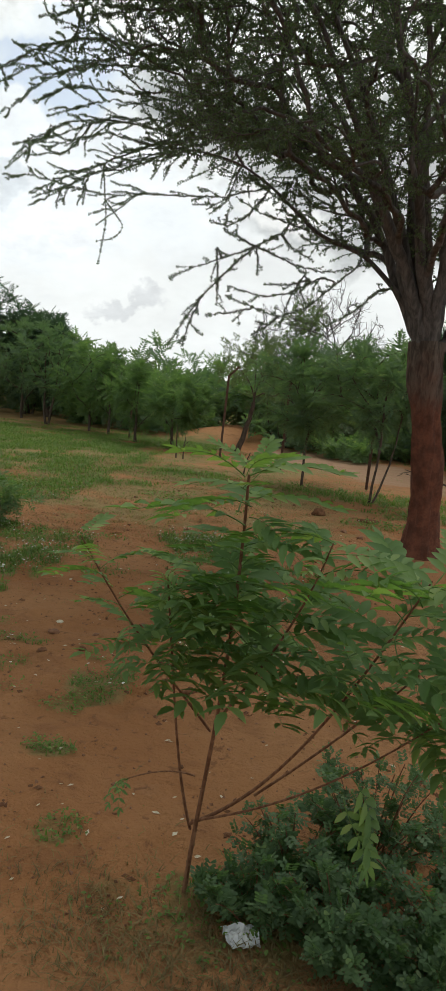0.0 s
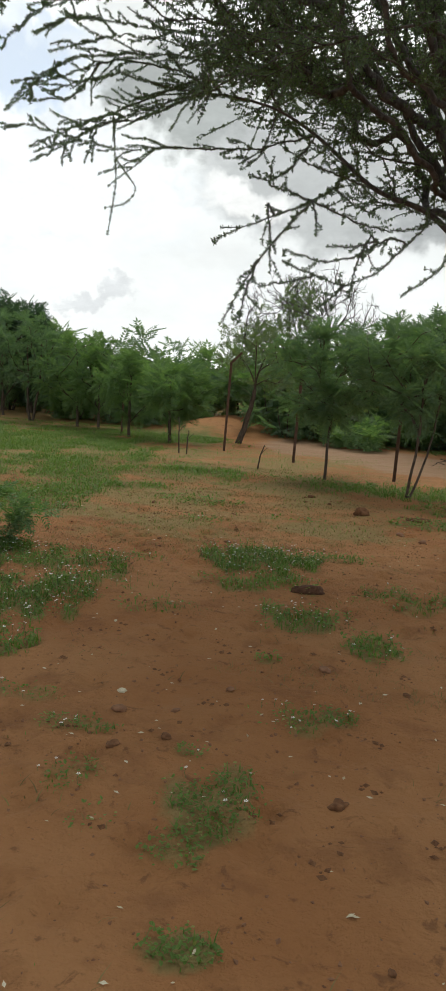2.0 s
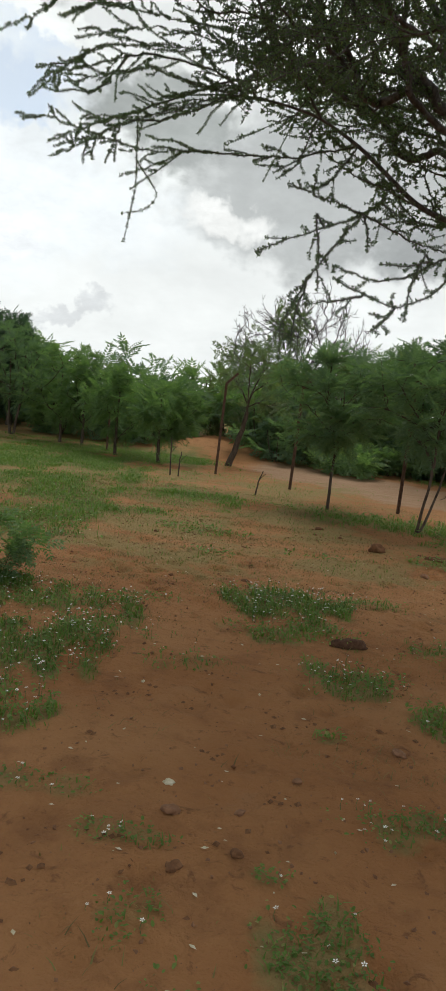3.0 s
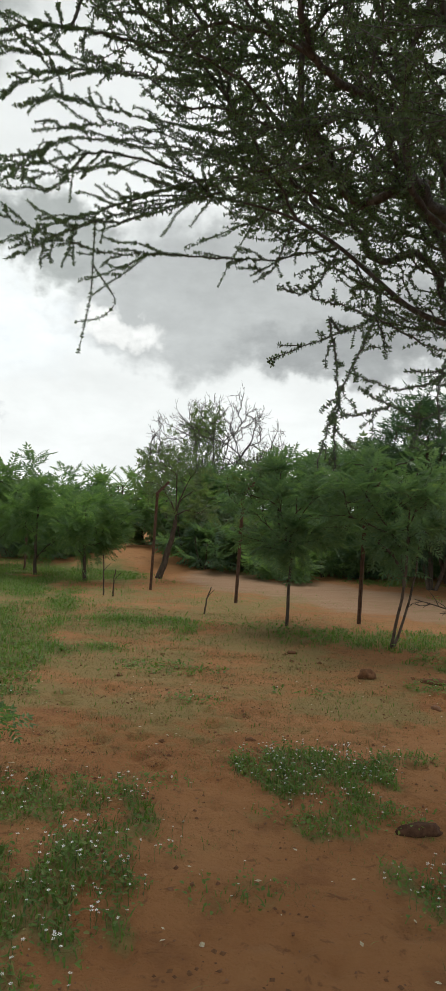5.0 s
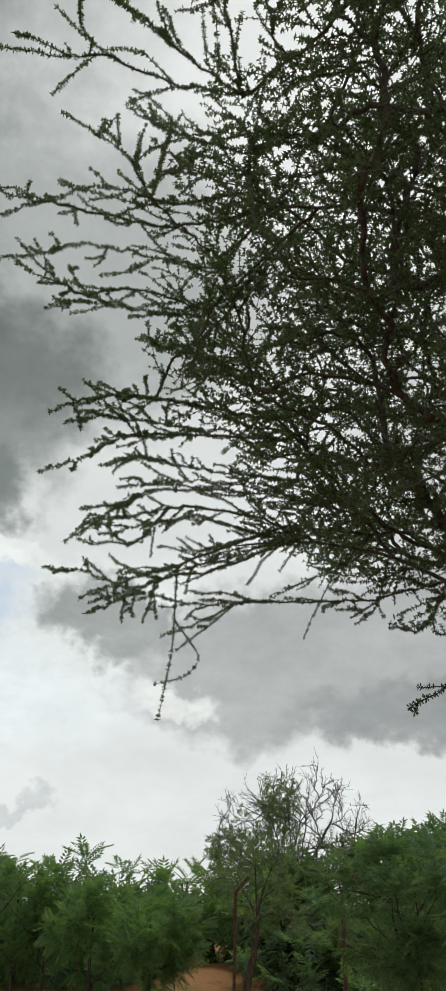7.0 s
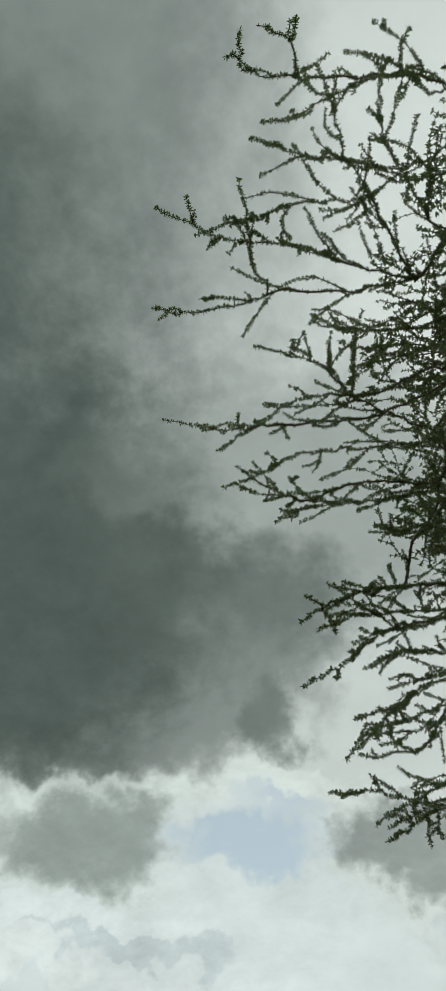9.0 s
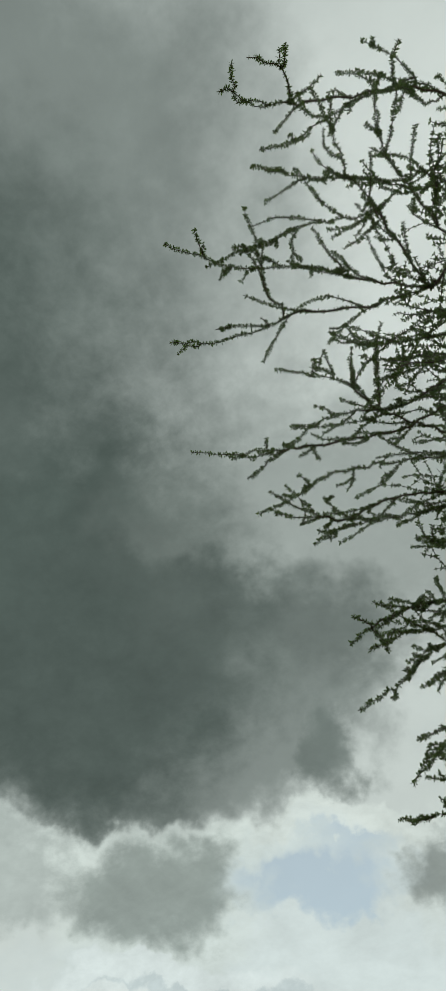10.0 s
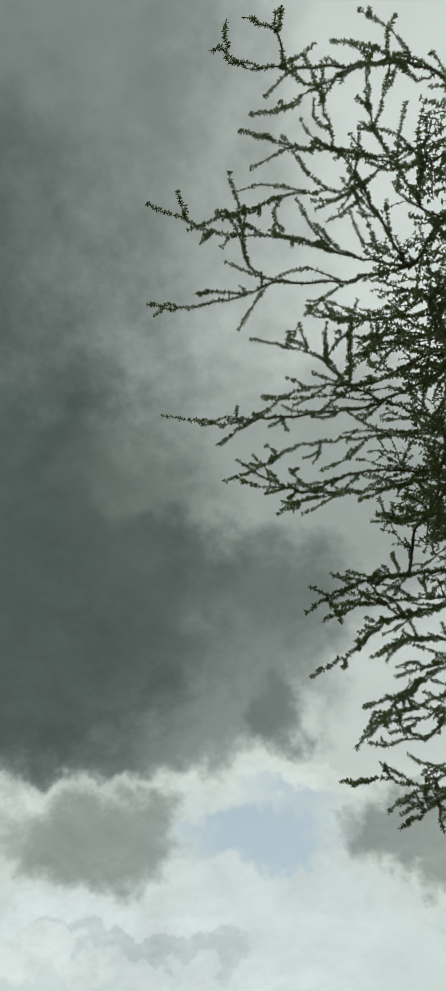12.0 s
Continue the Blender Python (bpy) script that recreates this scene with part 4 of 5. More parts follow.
def leafy_tree(name, place, height, radius, crown_low, seed, leaf, label, bark=YOUNG_BARK, sprays=330, size=0.34, stems=1, girth=0.04,
               tall=1.0, spread=0.45, lean=(0, 0), group="", template=(FEATHER, FEATHER_QUADS), category="tree", hollow=0.35):
    """A tree or shrub: stems, limbs to many clumps, and a ragged crown of feather-like leaves."""
    rng = np.random.RandomState(seed)
    x, y = place
    tree = root_of(name, (x, y, on_ground(x, y)), label, category, group)
    mid_z = crown_low + (height - crown_low) * 0.5
    lines = []
    top = np.array((lean[0], lean[1], height * 0.72))
    for s in range(stems):
        a = rng.uniform(0, 6.3)
        off = np.array((math.cos(a), math.sin(a), 0)) * (0.0 if stems == 1 else radius * spread)
        start = np.array((0, 0, -0.05)) + off * 0.08
        line = bent(start, start * 0.5 + top * 0.45 + off * 0.6, top + off * 0.7, 12)
        line[1:] += np.cumsum(rng.normal(size=(11, 3)) * 0.012 * height / 3, axis=0)
        lines.append(line)
    targets = []
    while len(targets) < max(14, sprays // 11):
        p = rng.normal(size=3)
        p = unit(p) * rng.uniform(hollow, 1.0) ** 0.5
        lump = 1.0 + 0.22 * math.sin(3 * math.atan2(p[1], p[0]) + seed) + 0.15 * rng.normal()
        w = np.array((p[0] * radius * lump, p[1] * radius * lump, p[2] * (height - crown_low) * 0.5 * tall))
        targets.append(w + np.array((lean[0], lean[1], mid_z)))
    fork = np.array((0, 0, crown_low * 0.8))
    paths = grow(fork, lines, targets, rng, 0.15, 0.0)
    _, rad = thicken(paths, 0.0055 * height / 3, 0.42)
    for k in range(stems):
        rad[k] = np.minimum(np.maximum(rad[k], girth * np.linspace(1.15, 0.4, len(rad[k]))), girth * np.linspace(1.3, 0.6, len(rad[k])))
        trunk_v, trunk_q = tubes([(paths[k][0], rad[k])], 8)
        trunk = hang("trunk", mesh_of("trunk", trunk_v, [trunk_q], bark, True), tree)
        mine = [(paths[j][0], rad[j]) for j in range(stems, len(paths)) if paths[j][3] == k]
        if mine:
            v, q = tubes(mine, 4)
            hang("branchwork", mesh_of("branchwork", v, [q], bark, True), trunk, kind="stuff")
    rest = [(paths[k][0], rad[k]) for k in range(stems, len(paths))]
    # leaves stand out from each clump's end and along the last part of its limb
    spots, ways = [], []
    per = max(4, sprays // len(rest))
    centre = np.array((lean[0], lean[1], mid_z - 0.2 * height))
    for pts, _ in rest:
        u = rng.uniform(0.35, 1.0, per)
        idx = u * (len(pts) - 1)
        at = np.stack([np.interp(idx, np.arange(len(pts)), pts[:, c]) for c in range(3)], -1)
        out = unit(at - centre) * 0.6 + unit(rng.normal(size=at.shape)) * 0.9 + [0, 0, 0.15]
        spots.append(at)
        ways.append(unit(out))
    spots, ways = np.concatenate(spots), np.concatenate(ways)
    v, q = scatter(template[0], template[1], spots, ways, size * rng.uniform(0.6, 1.25, len(spots)), rng, 0.55)
    v[:, 2] = np.maximum(v[:, 2], 0.02)
    hang("crown", mesh_of("crown", v, [q], leaf), tree, kind="stuff")
    return tree


ROW = "row of planted young trees"
# the planted row along the meadow
for i, (x, y, h, r, low, st) in enumerate(((-8.1, 24.6, 3.3, 1.0, 0.75, 2), (-6.35, 23.9, 2.75, 0.95, 0.6, 1), (-5.6, 23.6, 2.5, 0.8, 0.6, 1),
                                           (-4.1, 21.7, 2.15, 0.8, 0.6, 1), (-2.78, 20.7, 2.0, 0.75, 0.5, 1), (-9.9, 26.4, 3.6, 1.2, 0.7, 1))):
    leafy_tree("young_tree", (x, y), h, r, low, 40 + i, (DEEP_LEAF, NEEM_LEAF, NEEM_LEAF, NEEM_LEAF, NEEM_LEAF, DEEP_LEAF)[i],
               "young feathery green tree on a thin bare trunk", sprays=760, size=0.28, stems=st, group=ROW)
# two young trees by the fence, one forked low
leafy_tree("young_tree", (1.13, 15.44), 2.5, 0.92, 1.0, 61, DEEP_LEAF, "young drooping green tree with a thin kinked trunk", sprays=1050, size=0.25, stems=1, girth=0.02, lean=(0.05, 0), group=ROW)
leafy_tree("young_tree", (2.31, 14.2), 2.55, 0.82, 1.1, 62, DEEP_LEAF, "young green tree with a slender forked trunk", sprays=1050, size=0.24, stems=2, girth=0.017, spread=0.8, group=ROW)
# the dark tree at the meadow's far end
for x, y, h, r, seed in ((-13.3, 28.4, 5.4, 1.6, 70), (-11.2, 29.0, 4.1, 1.2, 71), (-10.0, 28.6, 3.9, 1.0, 72)):
    leafy_tree("broad_tree", (x, y), h, r, 0.6, seed, DARK_LEAF, "tall dense dark green tree at the meadow's end", sprays=int(1700 * r), size=0.34, girth=0.11, group="trees at the meadow's end")
# dense dark trees behind the track, shade put into their DARK_LEAF colour
for i, (x, y, h, r, low) in enumerate(((5.9, 23.6, 4.9, 2.0, 0.9), (3.7, 25.0, 3.5, 1.5, 0.6), (8.2, 24.0, 5.6, 2.2, 0.7), (4.9, 21.6, 4.6, 1.6, 0.9), (6.6, 20.4, 4.9, 1.7, 0.8))):
    leafy_tree("spreading_tree", (x, y), h, r, low, 80 + i, DEEP_LEAF if i == 1 else DARK_LEAF, "dense dark green spreading tree beside the track", sprays=1250, size=0.40, stems=4, girth=0.045, group="trees beside the track")
# a belt of bushy trees that closes the view
belt = np.random.RandomState(77)
for i in range(26):
    x = -16.5 + i * 1.25 + belt.uniform(-0.4, 0.4)
    y = 27.8 + belt.uniform(-1.0, 2.6) + max(0.0, -x - 8) * 0.25
    if abs(x + 2.3) < 0.5:
        y += 2.5
    h = float(np.interp(x, (-12, -9, -6, -3.5, -1, 1, 3, 6, 12), (3.4, 3.0, 2.4, 2.2, 2.3, 2.8, 3.4, 3.6, 4.0))) + belt.uniform(-0.3, 0.35)
    leafy_tree("bushy_tree", (x, y), h, 1.15, 0.35, 100 + i, (NEEM_LEAF, DEEP_LEAF, OLIVE_LEAF)[i % 3],
               "bushy green tree in a far thicket", template=(BROAD, BROAD_QUADS), sprays=440, size=0.45, stems=2, girth=0.05, group="far thicket")
for i in range(18):
    x = -30 + i * 3.6 + belt.uniform(-0.8, 0.8)
    leafy_tree("bushy_tree", (x, 37 + belt.uniform(-2, 2)), (3.1 if abs(x + 1) < 9 else 4.0) + belt.uniform(-0.5, 0.5), 2.1, 0.3, 140 + i, (DEEP_LEAF, NEEM_LEAF)[i % 2],
               "bushy green tree in a far thicket", sprays=230, size=0.85, stems=2, girth=0.07, group="far thicket")
# low scrub at the track's edge
for i, (x, y, h, r, leaf) in enumerate(((-0.3, 24.2, 1.2, 1.0, DEEP_LEAF), (0.9, 24.6, 1.4, 1.1, OLIVE_LEAF), (1.6, 22.6, 0.55, 0.9, NEEM_LEAF), (0.4, 25.8, 1.9, 1.1, DEEP_LEAF),
                                        (-0.9, 25.6, 1.7, 0.9, OLIVE_LEAF), (2.7, 23.8, 0.9, 1.0, NEEM_LEAF), (4.9, 26.0, 1.3, 1.2, NEEM_LEAF), (7.2, 21.5, 1.2, 1.1, DEEP_LEAF),
                                        (-4.2, 25.0, 1.0, 0.9, DEEP_LEAF), (-6.0, 26.0, 1.3, 1.0, DEEP_LEAF), (3.9, 24.2, 1.1, 1.1, DEEP_LEAF), (5.6, 25.2, 1.5, 1.2, DEEP_LEAF), (8.6, 22.8, 1.3, 1.2, DEEP_LEAF), (2.2, 26.2, 1.8, 1.2, DEEP_LEAF), (0.0, 26.6, 1.5, 1.2, NEEM_LEAF), (1.5, 25.6, 1.3, 1.1, NEEM_LEAF), (3.2, 25.4, 1.4, 1.2, DEEP_LEAF), (4.4, 24.9, 1.2, 1.1, NEEM_LEAF),
                                        (6.4, 24.3, 1.5, 1.2, DEEP_LEAF), (-5.0, 26.6, 1.4, 1.2, NEEM_LEAF), (-3.6, 26.2, 1.2, 0.8, NEEM_LEAF), (-7.4, 26.6, 1.5, 1.2, NEEM_LEAF))):
    leafy_tree("shrub", (x, y), h, r, 0.05, 180 + i, leaf, "low rounded green shrub at the track's edge", template=(BROAD, BROAD_QUADS), sprays=430, size=0.30, stems=3, girth=0.02, group="scrub by the track", category="shrub")
for i in range(18):
    x = -21 + i * 1.9 + belt.uniform(-0.4, 0.4)
    leafy_tree("shrub", (x, 32.5 + belt.uniform(-0.8, 0.8)), belt.uniform(1.5, 2.1), 1.3, 0.05, 210 + i, (DEEP_LEAF, OLIVE_LEAF)[i % 2], "dense green shrub under the far thicket", template=(BROAD, BROAD_QUADS), sprays=190, size=0.55, stems=3, girth=0.02,
               group="undergrowth of the thicket", category="shrub")
# shrub on the meadow's near rim
leafy_tree("shrub", (-1.5, 9.2), 0.52, 0.40, 0.04, 195, NEEM_LEAF, "small leafy green shrub among flowering weeds", template=(BROAD, BROAD_QUADS), sprays=800, size=0.12, stems=5, girth=0.008, category="shrub")


def half_bare_tree():
    rng = np.random.RandomState(31)
    base = np.array((-0.35, 30.0, on_ground(-0.35, 30.0)))
    tree = root_of("half_bare_tree", (0, 0, 0), "tall thorn tree, half leafless with grey twigs", "tree")
    fork = base + np.array((0.1, 0, 1.5))
    v, q = tubes([(bent(base - [0, 0, 0.1], base + [0.15, 0, 0.8], fork, 8), np.linspace(0.17, 0.11, 8))], 8)
    hang("trunk", mesh_of("trunk", v, [q], GREY_BARK, True), tree)
    limbs = []
    for dx, dy, dz in ((-1.6, 0.3, 2.2), (-0.8, -0.6, 2.7), (-0.1, 0.4, 3.1), (0.6, -0.4, 2.8), (1.3, 0.3, 2.4), (1.9, 0.1, 1.6), (-2.1, -0.2, 1.3)):
        end = fork + np.array((dx, dy, dz))
        limbs.append(bent(fork, fork + np.array((dx * 0.42, dy * 0.42, dz * 0.55)), end, 14) + np.concatenate([[[0, 0, 0]], np.cumsum(rng.normal(size=(13, 3)) * 0.02, axis=0)]))
    targets = []
    while len(targets) < 380:
        p = rng.uniform(-1, 1, 3)
        if np.linalg.norm(p) > 1 or np.linalg.norm(p) < 0.45:
            continue
        targets.append(fork + np.array((p[0] * 2.6, p[1] * 2.0, 1.9 + p[2] * 2.2)))
    paths = grow(fork, limbs, targets, rng, 0.15, 0.0)
    _, rad = thicken(paths, 0.0065, 0.5)
    rad = [np.minimum(r, 0.05 if k < len(limbs) else 0.018) for k, r in enumerate(rad)]
    fine = []
    for p in paths[len(limbs):]:
        fine += shoots(p[0], rng, 0.13, 0.75, 0.9)
    for i in range(len(limbs)):
        mine = [(paths[k][0], rad[k]) for k in range(len(paths)) if paths[k][3] == i]
        v, q = tubes(mine, 5)
        hang("limb", mesh_of("limb", v, [q], TWIG_BARK, True), tree)
    tiny = []
    for p in fine:
        tiny += shoots(p, rng, 0.14, 0.4, 0.85)
    fine += tiny
    v, q = tubes([(s, np.linspace(0.009, 0.004, len(s))) for s in fine], 3)
    hang("twigwork", mesh_of("twigwork", v, [q], GREY_BARK), tree, "leafless grey twigs", "stuff")
    spots = np.array([p[0][-1] for p in paths] + [s[-1] for s in fine[::3]])
    live = (spots[:, 2] < 3.3 + 0.5 * waves(spots[:, 0], spots[:, 1], 1.5, 8)) | ((np.abs(spots[:, 0] + 0.6) < 0.5) & (spots[:, 2] < 4.9))
    spots = np.repeat(spots[live], 3, 0) + rng.normal(size=(live.sum() * 3, 3)) * 0.12
    v, q = scatter(BROAD, BROAD_QUADS, spots, rng.normal(size=spots.shape), 0.22 * rng.uniform(0.6, 1.2, len(spots)), rng)
    hang("crown", mesh_of("crown", v, [q], OLIVE_LEAF), tree, "sparse olive leaves", "stuff")


half_bare_tree()


def leaning_trunk():
    rng = np.random.RandomState(5)
    t = root_of("leaning_tree", (-1.32, 21.9, on_ground(-1.32, 21.9)), "old crooked leaning tree trunk beside the track", "tree")
    line = bent((0, 0, -0.05), (0.22, 0, 0.5), (0.35, 0, 1.35), 12) + rng.normal(size=(12, 3)) * 0.012
    fork = line[-1]
    v, q = tubes([(line, np.linspace(0.085, 0.05, 12))], 9)
    hang("trunk", mesh_of("trunk", v, [q], YOUNG_BARK, True), t)
    targets = [fork + np.array((rng.uniform(-0.9, 0.8), rng.uniform(-0.6, 0.6), rng.uniform(0.1, 1.5))) for _ in range(34)]
    limbs = [bent(fork, fork + [0, 0, 0.4], fork + np.array(e), 8) for e in ((-0.5, 0, 0.9), (0.3, 0.1, 1.0), (0.0, -0.2, 1.2))]
    paths = grow(fork, limbs, targets, rng, 0.12, 0.0)
    _, rad = thicken(paths, 0.006, 0.5)
    v, q = tubes([(p[0], r) for p, r in zip(paths, rad)], 5)
    hang("branchwork", mesh_of("branchwork", v, [q], YOUNG_BARK, True), t, kind="stuff")
    spots = np.repeat(np.array([p[0][-1] for p in paths]), 9, 0)
    spots = spots + rng.normal(size=spots.shape) * 0.12
    v, q = scatter(BROAD, BROAD_QUADS, spots, rng.normal(size=spots.shape), 0.2 * rng.uniform(0.6, 1.2, len(spots)), rng)
    hang("crown", mesh_of("crown", v, [q], OLIVE_LEAF), t, kind="stuff")


leaning_trunk()


# ---- fence posts and stakes ----
def fence_post(x, y, tilt):
    post = root_of("fence_post", (x, y, on_ground(x, y)), "rusty steel fence post with a cranked top arm", "fence post", "line of fence posts")
    for name, a, b, w in (("shaft", (0, 0, -0.1), (0.02, 0, 1.92), 0.026), ("arm", (0.02, 0, 1.9), (0.24, 0.03, 2.14), 0.024)):
        a, b = np.array(a, float), np.array(b, float)
        # an L-shaped steel section
        axis = unit(b - a)
        u = unit(np.cross(axis, (0, 1.0, 0.05)))
        w2 = np.cross(axis, u)
        shape = [(-1, -1), (1, -1), (1, -0.6), (-0.6, -0.6), (-0.6, 1), (-1, 1)]
        ring = np.array([u * p * w + w2 * r * w for p, r in shape])
        v = np.concatenate([a + ring, b + ring])
        q = [(k, (k + 1) % 6, 6 + (k + 1) % 6, 6 + k) for k in range(6)]
        caps = [(5, 4, 3, 2, 1, 0), (6, 7, 8, 9, 10, 11)]
        hang(name, mesh_of(name, v, [q, caps], RUST), post)
    post.rotation_euler = (0, radians(tilt), random.uniform(-0.2, 0.2))


for x, y, tilt in ((-1.23, 19.43, 1.0), (0.43, 17.75, 1.0), (2.25, 15.95, 0.5), (-4.6, 22.6, 0.5)):
    fence_post(x, y, tilt)


def stake(x, y, h, lean, label):
    rng = np.random.RandomState(int(100 * h) + 3)
    s = root_of("stake", (x, y, on_ground(x, y)), label, "stake")
    line = bent((0, 0, -0.05), (0.0, 0, h * 0.5), (lean, 0, h), 8) + rng.normal(size=(8, 3)) * 0.006
    twig = bent(line[4], line[4] + [0.03, 0, 0.08], line[4] + [0.12, 0.02, 0.16], 5)
    v, q = tubes([(line, np.linspace(0.017, 0.009, 8))], 6)
    hang("stick", mesh_of("stick", v, [q], YOUNG_BARK, True), s)
    v, q = tubes([(twig, np.linspace(0.007, 0.004, 5))], 5)
    hang("side_twig", mesh_of("side_twig", v, [q], YOUNG_BARK, True), s)


stake(-0.07, 16.34, 0.42, 0.10, "short dry stick planted in the earth")
stake(-1.76, 18.1, 0.5, 0.02, "thin dry stick planted by the meadow")
stake(-1.95, 18.2, 0.75, -0.03, "thin dry stick planted by the meadow")


# ---- foreground sapling ----
def leaflet_leaf(pairs, ln, seed, mat=None):
    """One compound leaf: a curved stalk with folded, pointed, toothed leaflets in pairs."""
    rng = np.random.RandomState(seed)
    n = 12
    u = np.linspace(0, 1, n)
    stalk = np.stack([u * ln, 0.02 * np.sin(u * 3 + seed), 0.10 * ln * u - 0.52 * ln * u * u], -1)
    v, q = tubes([(stalk, np.linspace(0.0022, 0.0010, n))], 4)
    verts, quads = [v], [q]
    k = len(v)

    def blade(base, way, size):
        nonlocal k
        side = unit(np.cross((0, 0, 1.0), way))
        upw = np.cross(way, side)
        curl = rng.uniform(0.12, 0.32)
        rows = []
        for s, w in ((0.0, 0.02), (0.14, 0.14), (0.20, 0.125), (0.36, 0.20), (0.43, 0.17), (0.60, 0.185), (0.67, 0.14), (0.84, 0.09), (1.0, 0.0)):
            c = base + way * size * s - np.array((0, 0, 1.0)) * curl * size * s * s + side * 0.06 * size * s * s
            rows.append((c + side * w * size + upw * w * 0.35 * size, c, c - side * w * size + upw * w * 0.35 * size))
        block = np.array(rows).reshape(-1, 3)
        f = []
        for r in range(8):
            for c in range(2):
                f.append((k + r * 3 + c, k + r * 3 + c + 1, k + r * 3 + c + 4, k + r * 3 + c + 3))
        verts.append(block)
        quads.append(np.array(f))
        k += len(block)

    for i in range(pairs):
        f = 0.2 + 0.76 * i / (pairs - 1)
        at = np.array([np.interp(f, u, stalk[:, c]) for c in range(3)])
        for s in (-1, 1):
            way = unit((0.55 + rng.uniform(-0.1, 0.15), 0.9 * s, rng.uniform(-0.25, 0.1)))
            blade(at, way, ln * rng.uniform(0.25, 0.33) * (1.08 - 0.4 * abs(f - 0.5)))
    blade(stalk[-1], unit((1, 0.1, -0.2)), ln * 0.27)
    return mesh_of("leaf", np.concatenate(verts), [np.concatenate(quads)], mat or SAPLING_LEAF, True)


def sapling():
    rng = np.random.RandomState(21)
    x, y = 1.965, 4.56
    plant = root_of("sapling", (x, y, on_ground(x, y)), "green sapling with feathery drooping leaves and thin brown stems", "sapling")
    lengths = (0.27, 0.24, 0.31, 0.17, 0.24, 0.19)
    kinds = [leaflet_leaf(p, ln, 50 + i, NEW_LEAF if i > 3 else None) for i, (p, ln) in enumerate(zip((7, 6, 8, 4, 7, 5), lengths))]

    def leaf_at(at, out, kind, s, roll):
        leaf = new("leaf", kinds[kind])
        leaf.parent = plant
        leaf.matrix_local = Matrix.Translation(at) @ out.to_track_quat("X", "Z").to_matrix().to_4x4() @ pose(0, 0, 0, roll) @ Matrix.Scale(s, 4)

    # low twig with a small tuft on the open side
    sprig = bent((0.03, -0.14, 0.46), (-0.03, -0.22, 0.52), (-0.12, -0.29, 0.50), 8)
    v, q = tubes([(sprig, np.linspace(0.003, 0.0015, 8))], 5)
    hang("stem", mesh_of("stem", v, [q], SAPLING_BARK, True), plant)
    for turn in (140, 190, 235, 275):
        leaf_at(sprig[-1], Vector((math.cos(radians(turn)), math.sin(radians(turn)), -0.5)), 3, 0.42, 0)
    # root, two bends and tip of each stem, its thickness, its count of leaves, and their size
    stems = [((0, 0, -0.03), (0.02, -0.06, 0.30), (0.13, -0.24, 0.78), (0.16, -0.46, 1.36), 0.0095, 38, 0.95),
             ((0.012, -0.05, 0.24), (-0.03, -0.12, 0.45), (-0.02, -0.24, 0.72), (-0.02, -0.42, 1.12), 0.006, 26, 0.8),
             ((0.07, -0.18, 0.62), (-0.02, -0.33, 0.82), (-0.09, -0.47, 0.98), (-0.155, -0.62, 1.21), 0.0045, 17, 0.6),
             ((0.015, -0.07, 0.27), (0.20, -0.11, 0.40), (0.36, -0.24, 0.65), (0.58, -0.38, 1.16), 0.007, 30, 1.0),
             ((0.02, -0.07, 0.28), (0.24, -0.18, 0.42), (0.44, -0.28, 0.58), (0.70, -0.42, 0.92), 0.005, 24, 0.9),
             ((0.09, -0.20, 0.66), (0.20, -0.30, 0.85), (0.30, -0.40, 1.02), (0.36, -0.50, 1.24), 0.005, 26, 0.9),
             ((0.20, -0.11, 0.42), (0.45, -0.10, 0.65), (0.62, -0.10, 0.85), (0.80, -0.12, 1.10), 0.005, 20, 1.0)]
    for a, b, c, d, r, count, big in stems:
        a, b, c, d = (np.array(p) for p in (a, b, c, d))
        t = np.linspace(0, 1, 16)[:, None]
        line = (1 - t) ** 3 * a + 3 * t * (1 - t) ** 2 * b + 3 * t * t * (1 - t) * c + t ** 3 * d
        v, q = tubes([(line, np.linspace(r * 0.85, r * 0.35, 16))], 7)
        hang("stem", mesh_of("stem", v, [q], SAPLING_BARK, True), plant)
        way = unit(np.gradient(line, axis=0))
        turn = rng.uniform(0, 6.3)
        low = int(np.argmax(line[:, 2] > (0.80 if d[0] < 0.3 else 0.70)))
        for i in range(count):
            k = low + (15 - low) * (i + 1) / count
            at = np.array([np.interp(k, np.arange(16), line[:, n]) for n in range(3)])
            turn += 2.4
            out = Vector((math.cos(turn), math.sin(turn), rng.uniform(-0.35, 0.6))) + Vector(way[int(k)]) * 0.35
            kind = 4 + rng.randint(2) if i > count * 0.86 else rng.randint(4)
            s = rng.uniform(0.55, 0.98) * big
            far = at + np.array(out.normalized()) * lengths[kind] * s * 0.9
            if far[0] < (-0.10 if far[2] > 0.95 else -0.04) and d[0] > -0.1:
                out.x = abs(out.x) * 0.6
            if far[2] - 0.3 * lengths[kind] * s < 0.74:
                out.z = abs(out.z) + 0.25
            leaf_at(at, out, kind, s, rng.uniform(-25, 25))
    # the pale leading shoot
    tip = np.array((0.16, -0.46, 1.36))
    for turn, rise, s in ((20, 0.5, 0.8), (75, 1.4, 0.5), (150, 1.3, 0.45), (-50, 1.0, 0.55)):
        leaf_at(tip, Vector((math.cos(radians(turn)), math.sin(radians(turn)), rise)), 4, s, 0)
    # a pale spray that bends down on the shaded side
    for n, turn in enumerate((-20, 15, -60)):
        leaf_at(np.array((0.46, -0.28, 0.62 - 0.03 * n)), Vector((math.cos(radians(turn)) * 0.5, math.sin(radians(turn)) * 0.5, -0.7)), 5 if n else 0, 0.8, 15 * n)


sapling()


